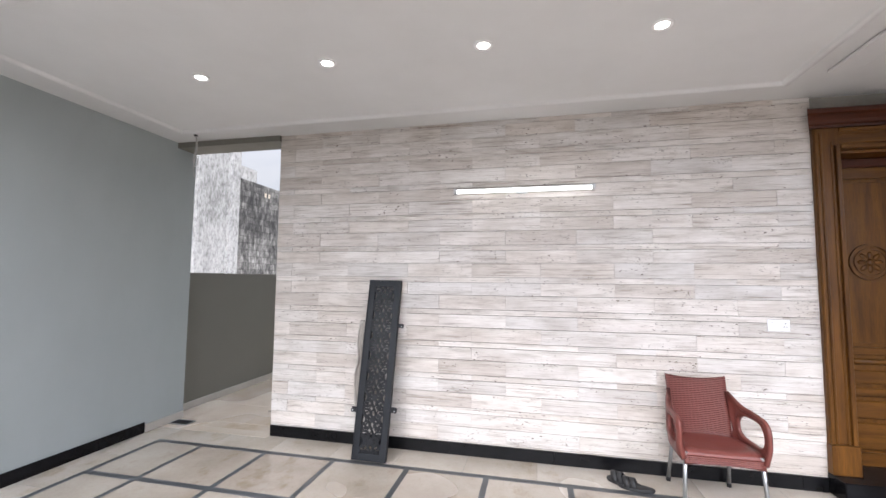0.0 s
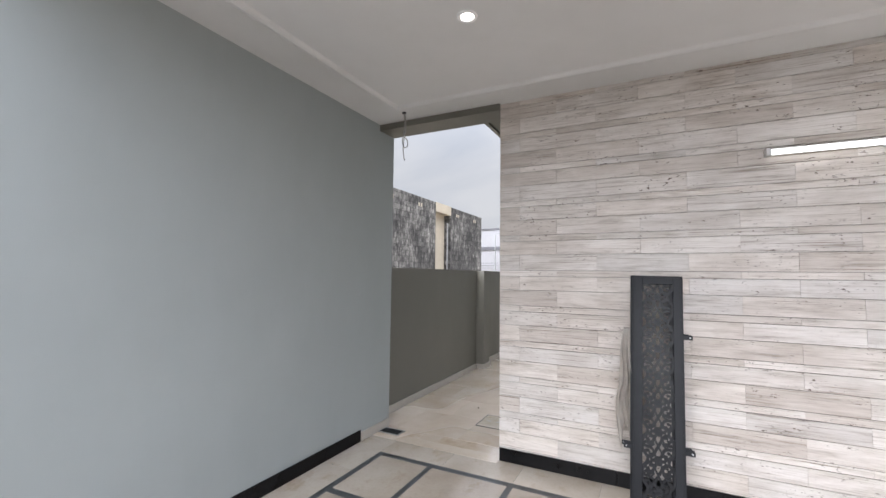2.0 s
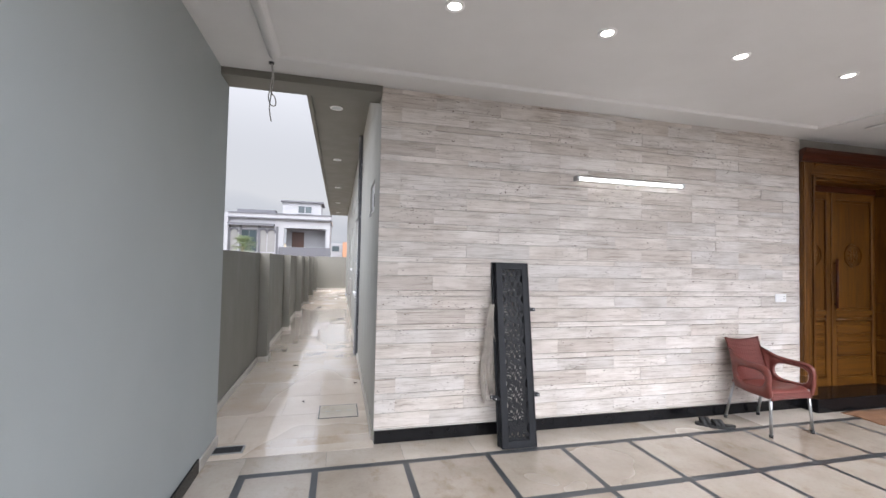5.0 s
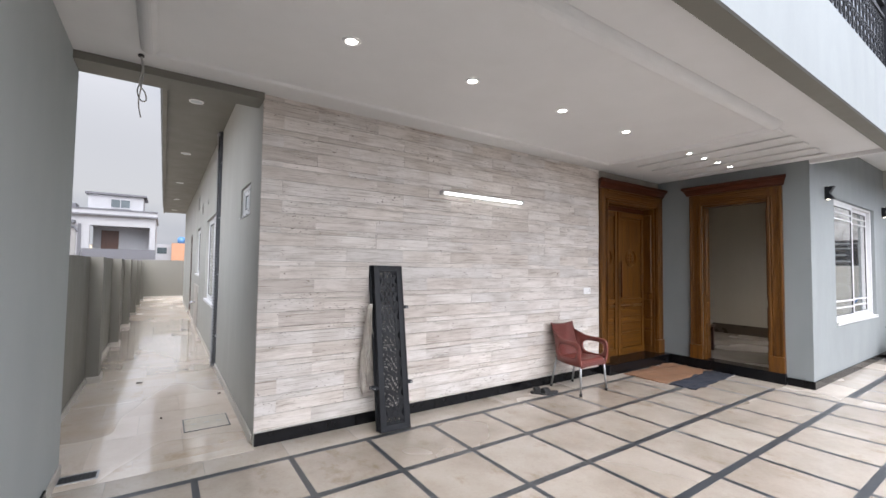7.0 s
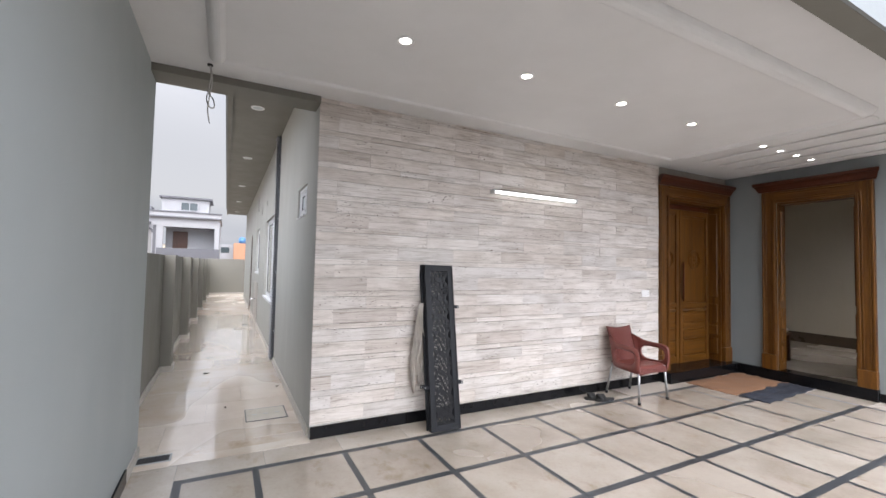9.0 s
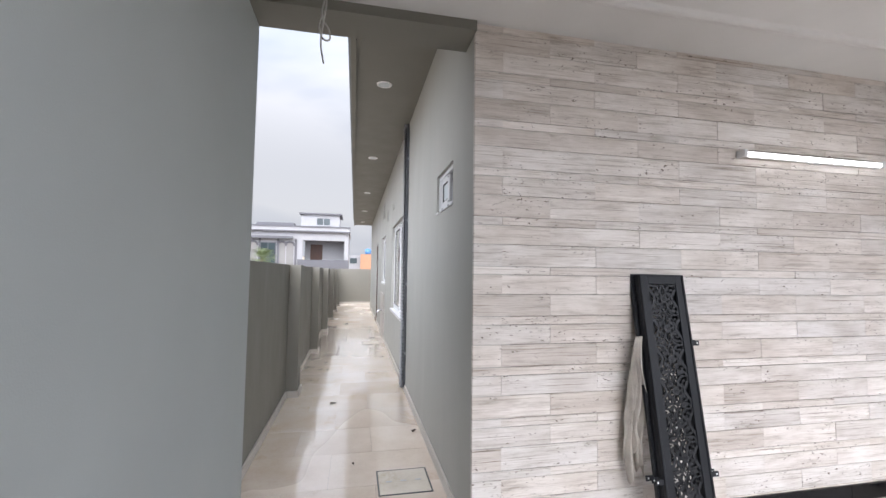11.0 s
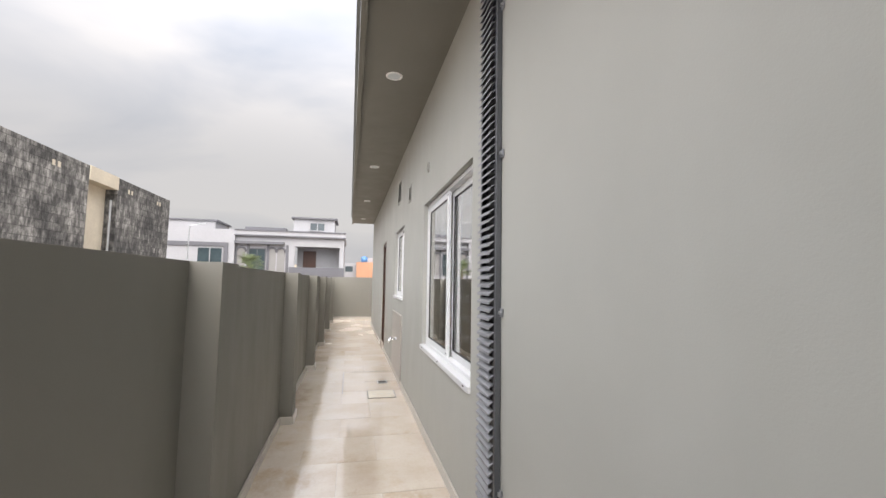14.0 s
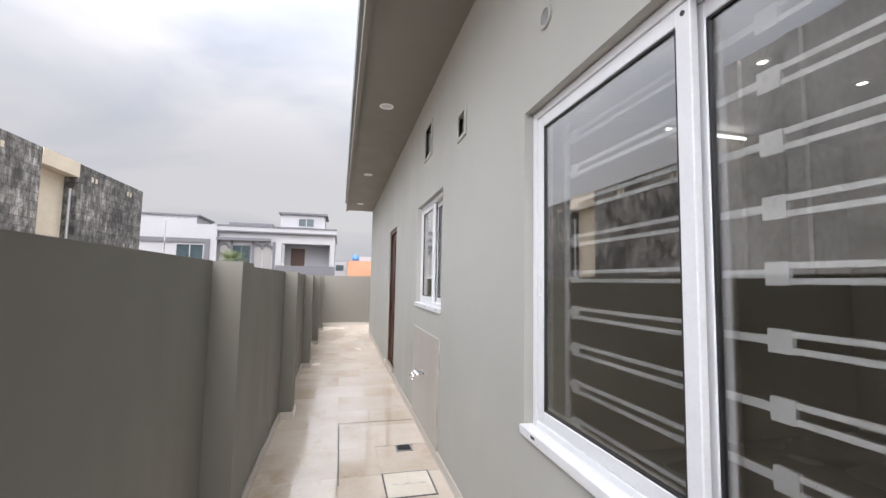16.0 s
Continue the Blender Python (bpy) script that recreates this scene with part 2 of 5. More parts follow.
def stained_concrete(name, tones, courses):
    """Rain-stained cement render: black streaks that run down, bleached patches between."""
    m, n, l, b = nodes_of(name)
    v = place(n, l)
    run = tex_noise(n, l, v, 1.0, 8.0, 0.72, (4.0, 4.0, 1.5))
    patch = tex_noise(n, l, v, 0.32, 6.0, 0.66)
    crumb = tex_noise(n, l, v, 5.5, 6.0, 0.75, (1.0, 1.0, 0.6))
    a = n.new("ShaderNodeMath")
    a.operation = "MULTIPLY_ADD"
    l.new(run, a.inputs[0])
    a.inputs[1].default_value = 0.85
    l.new(number(n, l, patch, -0.1, 0.26), a.inputs[2])
    c = ramp(n, l, a.outputs[0], list(zip((0.36, 0.48, 0.58, 0.70), tones)))
    c = blend(n, l, "MULTIPLY", 0.8, c, ramp(n, l, crumb, [(0.34, (0.35, 0.35, 0.35)), (0.55, (1, 1, 1))]))
    xyz, flat, course = n.new("ShaderNodeSeparateXYZ"), n.new("ShaderNodeCombineXYZ"), n.new("ShaderNodeTexBrick")
    l.new(v, xyz.inputs["Vector"])
    l.new(xyz.outputs["Y"], flat.inputs["X"])
    l.new(xyz.outputs["Z"], flat.inputs["Y"])
    l.new(flat.outputs["Vector"], course.inputs["Vector"])
    course.inputs["Color1"].default_value, course.inputs["Color2"].default_value, course.inputs["Mortar"].default_value = (1, 1, 1, 1), (0.45, 0.45, 0.46, 1), (0.3, 0.3, 0.3, 1)
    for key, val in (("Scale", 1.0), ("Mortar Size", 0.03), ("Mortar Smooth", 0.6), ("Brick Width", 0.55), ("Row Height", 0.42)):
        course.inputs[key].default_value = val
    c = blend(n, l, "MULTIPLY", courses, c, course.outputs["Color"])
    l.new(c, b.inputs["Base Color"])
    b.inputs["Roughness"].default_value = 0.9
    bumped(n, l, b, crumb, 0.4, 0.03)
    return m


def glass(name, tint=(0.9, 0.94, 0.93), rough=0.0):
    m, n, l, b = nodes_of(name)
    n.remove(b)
    out = n["Material Output"]
    clear, gloss, mix, fres = n.new("ShaderNodeBsdfTransparent"), n.new("ShaderNodeBsdfGlossy"), n.new("ShaderNodeMixShader"), n.new("ShaderNodeLayerWeight")
    clear.inputs["Color"].default_value = (*tint, 1)
    gloss.inputs["Roughness"].default_value = rough
    gloss.inputs["Color"].default_value = (1, 1, 1, 1)
    k5, sc = n.new("ShaderNodeMath"), n.new("ShaderNodeMath")
    k5.operation, sc.operation = "POWER", "MULTIPLY_ADD"
    k5.inputs[1].default_value = 1.8
    l.new(fres.outputs["Facing"], k5.inputs[0])
    l.new(k5.outputs[0], sc.inputs[0])
    sc.inputs[1].default_value, sc.inputs[2].default_value = 0.85, 0.13
    l.new(sc.outputs[0], mix.inputs["Fac"])
    l.new(clear.outputs["BSDF"], mix.inputs[1])
    l.new(gloss.outputs["BSDF"], mix.inputs[2])
    l.new(mix.outputs["Shader"], out.inputs["Surface"])
    return m


def glow(name, col, strength):
    m, n, l, b = nodes_of(name)
    b.inputs["Base Color"].default_value = (*col, 1)
    b.inputs["Emission Color"].default_value = (*col, 1)
    b.inputs["Emission Strength"].default_value = strength
    return m


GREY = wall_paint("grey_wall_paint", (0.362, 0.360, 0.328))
# darker, cooler copy of the house grey
DIM_GREY = wall_paint("dim_grey_paint", (0.226, 0.245, 0.249))
# left wall's grey, lifted and blued in the colour to stand for skylight
SKYLIT_GREY = wall_paint("skylit_grey_paint", (0.365, 0.398, 0.398))
WHITE = wall_paint("white_ceiling_paint", (0.66, 0.655, 0.65))
# olive wall tone, darkened: shade of fence, eave and beams is in the colour
SHADE_OLIVE = wall_paint("shade_olive_paint", (0.176, 0.169, 0.146))
ROOM = wall_paint("beige_room_paint", (0.50, 0.435, 0.34))
STONE = travertine()
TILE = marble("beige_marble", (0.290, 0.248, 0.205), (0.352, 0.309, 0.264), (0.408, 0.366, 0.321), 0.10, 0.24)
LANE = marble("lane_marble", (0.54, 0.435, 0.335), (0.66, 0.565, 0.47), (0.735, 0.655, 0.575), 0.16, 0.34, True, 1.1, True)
SKIRT = plain("pale_marble_skirting", (0.46, 0.43, 0.385), 0.35, 0, 0.10, 2.5, 60, 0.02)
BORDER = marble("border_marble", (0.37, 0.323, 0.275), (0.44, 0.394, 0.345), (0.50, 0.459, 0.412), 0.12, 0.32)
BLACK = plain("black_granite", (0.006, 0.006, 0.007), 0.2, 0, 0.4, 6, 160, 0.02, 0.16)
INLAY = plain("dark_inlay", (0.045, 0.05, 0.055), 0.34, 0, 0.2, 5, 120, 0.0)
GROUT = plain("grey_grout", (0.30, 0.28, 0.25), 0.9, 0, 0.2, 5, 90, 0.2)
OAK = wood("door_wood", (0.058, 0.020, 0.003), (0.168, 0.067, 0.009))
OAK_H = wood("door_wood_across", (0.058, 0.020, 0.003), (0.168, 0.067, 0.009), "x")
OAK_Y = wood("door_wood_side", (0.058, 0.020, 0.003), (0.168, 0.067, 0.009), "y")
CROWN = wood("crown_wood", (0.036, 0.008, 0.003), (0.085, 0.020, 0.006), "x")
CROWN_Y = wood("crown_wood_side", (0.036, 0.008, 0.003), (0.085, 0.020, 0.006), "y")
BROWN = wood("brown_door_wood", (0.035, 0.014, 0.008), (0.075, 0.03, 0.018))
GRILLE = plain("grille_paint", (0.62, 0.625, 0.63), 0.4, 0, 0.06, 4, 80, 0.01)
SWITCH = plain("white_switch_plastic", (0.86, 0.86, 0.86), 0.3, 0, 0.02, 4, 80, 0.0)
PVC = plain("white_frame", (0.62, 0.625, 0.63), 0.35, 0, 0.02, 4, 80, 0.0)
SEAL = plain("black_seal", (0.012, 0.012, 0.013), 0.5, 0, 0.2, 5, 60, 0.02)
GLASS = glass("window_glass", (0.90, 0.90, 0.885))
FROST = plain("frosted_glass", (0.55, 0.60, 0.62), 0.35, 0, 0.05, 6, 200, 0.03)
DARK_METAL = plain("charcoal_metal", (0.013, 0.0145, 0.018), 0.45, 0.0, 0.2, 6, 120, 0.05, 0.28)
FRET = plain("charcoal_fretwork", (0.013, 0.014, 0.017), 0.42, 0.0, 0.2, 6, 120, 0.05, 0.35)
RAIL_METAL = plain("dark_rail_metal", (0.07, 0.073, 0.08), 0.4, 0.0, 0.15, 5, 120, 0.04)
SLATE_METAL = plain("slate_metal", (0.225, 0.23, 0.245), 0.4, 0.0, 0.15, 5, 120, 0.04)
CHROME = plain("chrome", (0.75, 0.76, 0.78), 0.12, 1.0, 0.05, 8, 100, 0.0)
STEEL = plain("brushed_steel", (0.42, 0.43, 0.44), 0.35, 0.9, 0.1, 8, 150, 0.02)
PLASTIC = plain("oxblood_plastic", (0.165, 0.043, 0.034), 0.40, 0, 0.10, 5, 140, 0.05)
RUBBER = plain("black_rubber", (0.02, 0.02, 0.021), 0.7, 0, 0.25, 8, 140, 0.15)
CLOTH = plain("dusty_cloth", (0.43, 0.395, 0.355), 0.95, 0, 0.16, 9, 300, 0.3)
CARD = plain("brown_cardboard", (0.225, 0.118, 0.066), 0.85, 0, 0.12, 4, 120, 0.12)
NAVY = plain("navy_mat", (0.017, 0.021, 0.033), 0.9, 0, 0.25, 9, 240, 0.4)
LAMP = glow("lamp_glow", (1.0, 0.96, 0.91), 7.0)
SMALL_LAMP = glow("small_lamp_glow", (1.0, 0.90, 0.78), 3.0)
TUBE = glow("tube_glow", (0.95, 0.98, 1.0), 1.5)
CONCRETE = stained_concrete("stained_concrete", ((0.06, 0.058, 0.056), (0.12, 0.116, 0.108), (0.25, 0.24, 0.222), (0.47, 0.452, 0.418)), 0.8)
CREAM = plain("cream_plaster", (0.52, 0.46, 0.36), 0.9, 0, 0.14, 0.5, 8, 0.2)
PALE_CONCRETE = stained_concrete("bleached_render", ((0.32, 0.315, 0.30), (0.44, 0.435, 0.415), (0.51, 0.50, 0.48), (0.58, 0.57, 0.545)), 0.08)
BAND = plain("brown_band", (0.085, 0.06, 0.04), 0.3, 0, 0.2, 3, 60, 0.02)
SLAB = plain("beige_stone_slab", (0.36, 0.335, 0.30), 0.35, 0, 0.14, 2.2, 60, 0.03)
GROUND = plain("dusty_ground", (0.24, 0.20, 0.16), 0.95, 0, 0.2, 0.2, 3, 0.3)

# ---- builders ----
def link_mesh(name, bm, material, parent=None, label="", smooth=False):
    bmesh.ops.recalc_face_normals(bm, faces=bm.faces)
    me = bpy.data.meshes.new(name)
    bm.to_mesh(me)
    bm.free()
    if smooth:
        for p in me.polygons:
            p.use_smooth = True
    me.materials.append(material)
    ob = new(name, me)
    if parent:
        ob.parent = parent
    if label:
        ob["label"] = label
    return ob


def part(name, bm, material, parent, label="", smooth=False):
    return link_mesh(name, bm, material, parent, label, smooth)


def setting(name, bm, material, label="", category="", smooth=False):
    return tagged(link_mesh(name, bm, material, None, "", smooth), label, category, "", "structure")


def thing(name, m, label, category, group=""):
    ob = new(name)
    ob.matrix_world = m
    ob.empty_display_size = 0.1
    return tagged(ob, label, category, group)


def box(bm, x0, x1, y0, y1, z0, z1, bevel=0.0):
    v = [bm.verts.new((x, y, z)) for x in (x0, x1) for y in (y0, y1) for z in (z0, z1)]
    f = [bm.faces.new([v[i] for i in q]) for q in ((0, 1, 3, 2), (4, 6, 7, 5), (0, 4, 5, 1), (2, 3, 7, 6), (0, 2, 6, 4), (1, 5, 7, 3))]
    if bevel:
        e = list({e for k in f for e in k.edges})
        bmesh.ops.bevel(bm, geom=e, offset=bevel, segments=1, affect="EDGES", profile=0.5)
    return bm


def boxes(*rows, bevel=0.0):
    bm = bmesh.new()
    for r in rows:
        box(bm, *r, bevel=bevel)
    return bm


def rod(bm, a, b, r0, r1=None, n=12):
    """A round bar from a to b, tapering from r0 to r1."""
    a, b = Vector(a), Vector(b)
    r1 = r0 if r1 is None else r1
    q = (b - a).to_track_quat("Z", "Y")
    rings = [[bm.verts.new(p + q @ Vector((r * math.cos(6.28318 * k / n), r * math.sin(6.28318 * k / n), 0))) for k in range(n)] for p, r in ((a, r0), (b, r1))]
    for k in range(n):
        bm.faces.new((rings[0][k], rings[0][(k + 1) % n], rings[1][(k + 1) % n], rings[1][k]))
    bm.faces.new(rings[0][::-1])
    bm.faces.new(rings[1])
    return bm


def extrude_profile(bm, prof, axis, u0, u1):
    """A closed outline swept straight along axis: prof holds the two other coordinates in order."""
    def at(p, u):
        return {"x": (u, p[0], p[1]), "y": (p[0], u, p[1]), "z": (p[0], p[1], u)}[axis]
    a, b = [bm.verts.new(at(p, u0)) for p in prof], [bm.verts.new(at(p, u1)) for p in prof]
    k = len(prof)
    for i in range(k):
        bm.faces.new((a[i], a[(i + 1) % k], b[(i + 1) % k], b[i]))
    bm.faces.new(a[::-1])
    bm.faces.new(b)
    return bm


def pierced(axis, a, b, u0, u1, v0, v1, holes=()):
    """A wall from a to b thick, with openings (u0, u1, v0, v1) that go through it."""
    us = sorted({u0, u1, *[h[0] for h in holes], *[h[1] for h in holes]})
    vs = sorted({v0, v1, *[h[2] for h in holes], *[h[3] for h in holes]})
    us, vs = [u for u in us if u0 <= u <= u1], [v for v in vs if v0 <= v <= v1]
    bm, made = bmesh.new(), {}

    def vert(t, u, v):
        if (t, u, v) not in made:
            made[t, u, v] = bm.verts.new((t, u, v) if axis == "x" else (u, t, v) if axis == "y" else (u, v, t))
        return made[t, u, v]

    def solid(i, j):
        if not (0 <= i < len(us) - 1 and 0 <= j < len(vs) - 1):
            return False
        cu, cv = (us[i] + us[i + 1]) / 2, (vs[j] + vs[j + 1]) / 2
        return not any(h[0] < cu < h[1] and h[2] < cv < h[3] for h in holes)

    for i in range(len(us) - 1):
        for j in range(len(vs) - 1):
            if not solid(i, j):
                continue
            p, q, r, s = us[i], us[i + 1], vs[j], vs[j + 1]
            for t in (a, b):
                bm.faces.new([vert(t, *c) for c in ((p, r), (q, r), (q, s), (p, s))])
            for (di, dj), c, d in (((-1, 0), (p, r), (p, s)), ((1, 0), (q, r), (q, s)), ((0, -1), (p, r), (q, r)), ((0, 1), (p, s), (q, s))):
                if not solid(i + di, j + dj):
                    bm.faces.new([vert(a, *c), vert(a, *d), vert(b, *d), vert(b, *c)])
    return bm


def frame_boxes(axis, a, b, u0, u1, v0, v1, w, bevel=0.0):
    """Four bars round an opening, butted end to end."""
    rows = [(u0, u0 + w, v0, v1), (u1 - w, u1, v0, v1), (u0 + w, u1 - w, v0, v0 + w), (u0 + w, u1 - w, v1 - w, v1)]
    return boxes(*[(a, b, *r) if axis == "x" else (r[0], r[1], a, b, r[2], r[3]) for r in rows], bevel=bevel)


# ---- plan, in metres ----
WALL_Y = 3.83        # face of the stone-clad wall
LANE_X = -2.62       # house wall along the side lane
LEFT_X = -3.90       # grey wall beside the porch
FENCE_X = -4.105     # boundary wall of the lane
CEIL, PANEL = 3.08, 3.0
SIDE_X = 3.90        # wall with the open doorway
FRONT_Y = 1.79       # wall with the front window
EDGE_Y = 0.90        # front edge of the porch roof
END_X = 8.15
EAVE, EAVE_X, HOUSE_END, LANE_END = 3.6, -3.39, 20.0, 22.5

# ---- setting: ground, walls, roofs ----
setting("ground", boxes((-300, 300, -300, 400, -0.5, -0.08)), GROUND, "dusty bare ground around the houses", "ground")
setting("floor", boxes((LEFT_X, END_X, -7.0, 3.76, -0.08, -0.0004)), INLAY, "dark stone inlay lines between the porch tiles", "floor")
setting("lane_floor", boxes((LEFT_X, LANE_X + 0.2, 3.76, 4.06, -0.08, -0.004), (FENCE_X, LANE_X + 0.2, 4.06, HOUSE_END, -0.08, -0.004), (FENCE_X, END_X, HOUSE_END, LANE_END, -0.08, -0.004)), GROUT, "grouted bed under the marble of the side lane", "floor")

WINDOWS = ((4.40, 5.00, 2.07, 2.39), (7.56, 9.44, 0.87, 2.41), (11.17, 12.40, 1.30, 2.42))
setting("wall_lane", pierced("x", LANE_X, LANE_X + 0.23, 3.832, HOUSE_END, 0.0, EAVE, [*WINDOWS, (14.32, 15.30, 0.0, 2.45), (11.69, 12.01, 2.90, 3.22), (10.48, 10.66, 2.69, 2.86)]), GREY, "grey painted house wall along the side lane", "wall")
setting("wall_stone_backing", pierced("y", 3.86, 4.09, LANE_X + 0.23, SIDE_X + 0.2, 0.0, 3.6, [(2.335, 3.715, 0.0, 2.627)]), GROUT, "plastered wall behind the stone cladding", "wall")
setting("wall_left", boxes((-4.12, LEFT_X, -7.0, 4.06, 0.0, 3.6)), SKYLIT_GREY, "blue-grey wall beside the porch, skylight put into its paint", "wall")
setting("beam_lane", boxes((LEFT_X, LANE_X - 0.001, 3.80, 4.06, 3.02, 3.6)), SHADE_OLIVE, "grey beam over the opening to the lane", "beam")
# side wall takes the darker grey to stand for the deep porch's shade
setting("wall_side", pierced("x", SIDE_X, SIDE_X + 0.2, FRONT_Y, 3.86, 0.0, 3.2, [(2.26, 3.14, 0.0, 2.61)]), DIM_GREY, "grey wall with the open doorway, porch shade put into its paint", "wall")
setting("wall_front", pierced("y", FRONT_Y + 0.002, FRONT_Y + 0.2, SIDE_X + 0.2, END_X + 0.2, 0.0, 3.6, [(4.98, 7.36, 0.80, 2.68)]), DIM_GREY, "pale grey front wall with a white window", "wall")
setting("wall_front_end", boxes((SIDE_X + 0.001, SIDE_X + 0.2, FRONT_Y - 0.004, FRONT_Y - 0.001, 0.0, 3.2)), DIM_GREY, "pale grey corner of the front wall", "wall")

# porch ceiling: border, dropped panel with a rounded rim, slatted part
setting("ceiling", boxes((LEFT_X, SIDE_X, 1.025, 3.86, CEIL, CEIL + 0.12), (SIDE_X - 0.012, SIDE_X + 0.08, 1.025, FRONT_Y - 0.006, 3.03, CEIL - 0.001)), WHITE, "white plaster porch ceiling with a dropped border", "ceiling")
bm = bmesh.new()
rim = [(-0.050, PANEL + 0.079), (-0.048, PANEL + 0.066), (-0.040, PANEL + 0.046), (-0.030, PANEL + 0.030), (-0.016, PANEL + 0.014), (0.0, PANEL + 0.004), (0.016, PANEL - 0.002), (0.030, PANEL - 0.003), (0.042, PANEL + 0.004), (0.052, PANEL + 0.018), (0.058, PANEL + 0.022)]
PX0, PX1, PY0, PY1 = -3.45, 1.79, 1.50, 3.40
rings = []
for d, z in rim:
    rings.append([bm.verts.new(p) for p in ((PX0 + d, PY0 + d, z), (PX1 - d, PY0 + d, z), (PX1 - d, PY1 - d, z), (PX0 + d, PY1 - d, z))])
for a, b in zip(rings, rings[1:]):
    for k in range(4):
        bm.faces.new((a[k], a[(k + 1) % 4], b[(k + 1) % 4], b[k]))
bm.faces.new(rings[-1])
bm.faces.new(rings[0][::-1])
setting("ceiling_panel", bm, WHITE, "white dropped plaster ceiling panel with rounded rim", "ceiling")
bm = boxes(*[(x, x + 0.18, 1.54, 3.37, 3.058, CEIL - 0.002) for x in (2.02, 2.415, 2.81, 3.205, 3.60)], bevel=0.014)
setting("ceiling_slats", bm, WHITE, "white plaster ceiling ribs over the entrance", "ceiling")

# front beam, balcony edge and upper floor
# darker olive stands for the shade on the beam's underside
setting("beam_front", boxes((LEFT_X, SIDE_X + 0.08, EDGE_Y, 1.024, 2.985, 3.3)), SHADE_OLIVE, "grey underside of the porch front beam, darkened for its shade", "beam")
setting("fascia", boxes((-6.0, SIDE_X + 0.08, EDGE_Y - 0.02, EDGE_Y - 0.001, 2.985, 3.70), (SIDE_X + 0.08, END_X + 3, EDGE_Y - 0.02, EDGE_Y + 0.15, 3.17, 3.62)), DIM_GREY, "pale painted balcony edge over the porch", "fascia")
setting("balcony_slab", boxes((LEFT_X, SIDE_X + 0.08, EDGE_Y, 2.7, 3.3, 3.58), (SIDE_X + 0.08, END_X + 3, EDGE_Y + 0.16, 2.7, 3.52, 3.58)), WHITE, "white slab of the balcony", "slab")
setting("beam_end", boxes((END_X - 0.02, END_X + 0.2, EDGE_Y + 0.16, FRONT_Y, 3.16, 3.518)), GREY, "grey beam at the end of the porch", "beam")
setting("wall_upper", boxes((LEFT_X - 0.2, END_X + 3, 2.72, 2.95, 3.6, 6.8)), GREY, "grey upper floor wall behind the balcony", "wall")
setting("column_upper", boxes((3.4, 3.9, 2.3, 2.7, 3.58, 6.8)), CREAM, "cream column on the balcony", "column")
setting("roof", boxes((-2.6, END_X + 3, 2.96, HOUSE_END, 3.62, 3.9)), WHITE, "flat roof slab of the house", "roof")

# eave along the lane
# soffit shade is put into its paint
setting("eave", boxes((EAVE_X + 0.05, LANE_X + 0.3, 4.06, HOUSE_END, EAVE, EAVE + 0.12)), SHADE_OLIVE, "olive grey eave soffit over the lane, its shade in the paint", "eave")
setting("eave_fascia", boxes((EAVE_X, EAVE_X + 0.048, 4.06, HOUSE_END, EAVE - 0.035, EAVE + 0.30)), SHADE_OLIVE, "olive grey fascia along the eave", "fascia")
setting("parapet", boxes((EAVE_X - 0.035, EAVE_X - 0.002, 4.06, HOUSE_END, EAVE + 0.20, EAVE + 0.62)), DIM_GREY, "pale grey parapet band above the eave", "parapet")

# boundary wall with pilasters and coping-less top
rows = [(FENCE_X - 0.2, FENCE_X, 4.062, LANE_END + 0.2, 0.0, 1.635)]
setting("wall_fence", boxes(*rows), SHADE_OLIVE, "olive grey boundary wall of the side lane", "wall")
setting("wall_back", boxes((FENCE_X, END_X + 3, LANE_END, LANE_END + 0.2, 0.0, 1.69)), SHADE_OLIVE, "olive grey boundary wall at the lane's end", "wall")
for y in (6.96, 9.78, 12.56, 15.34, 18.12, 20.9):
    setting("pilaster", boxes((FENCE_X, -3.968, y, y + 0.27, 0.0, 1.634)), SHADE_OLIVE, "grey painted pilaster of the boundary wall", "pilaster")
    setting("baseboard", boxes((-3.967, -3.950, y - 0.018, y + 0.288, 0.0, 0.08), (FENCE_X + 0.02, -3.967, y - 0.018, y - 0.001, 0.0, 0.08), (FENCE_X + 0.02, -3.967, y + 0.271, y + 0.288, 0.0, 0.08), bevel=0.003), SKIRT, "beige marble skirting round a pilaster", "skirting")
prev = 4.065
for y in (6.96, 9.78, 12.56, 15.34, 18.12, 20.9):
    setting("baseboard", boxes((FENCE_X + 0.001, FENCE_X + 0.019, prev, y - 0.02, 0.0, 0.08), bevel=0.003), SKIRT, "beige marble skirting of the boundary wall", "skirting")
    prev = y + 0.29
setting("baseboard", boxes((FENCE_X + 0.001, FENCE_X + 0.019, prev, LANE_END - 0.02, 0.0, 0.08), bevel=0.003), SKIRT, "beige marble skirting of the boundary wall", "skirting")
setting("baseboard", boxes((FENCE_X + 0.02, END_X, LANE_END - 0.019, LANE_END - 0.001, 0.0, 0.08), bevel=0.003), SKIRT, "beige marble skirting of the back wall", "skirting")
for y0, y1 in ((3.9, 14.30), (15.32, HOUSE_END)):
    setting("baseboard", boxes((LANE_X - 0.018, LANE_X - 0.001, y0, y1, 0.0, 0.08), bevel=0.003), SKIRT, "beige marble skirting of the house wall", "skirting")

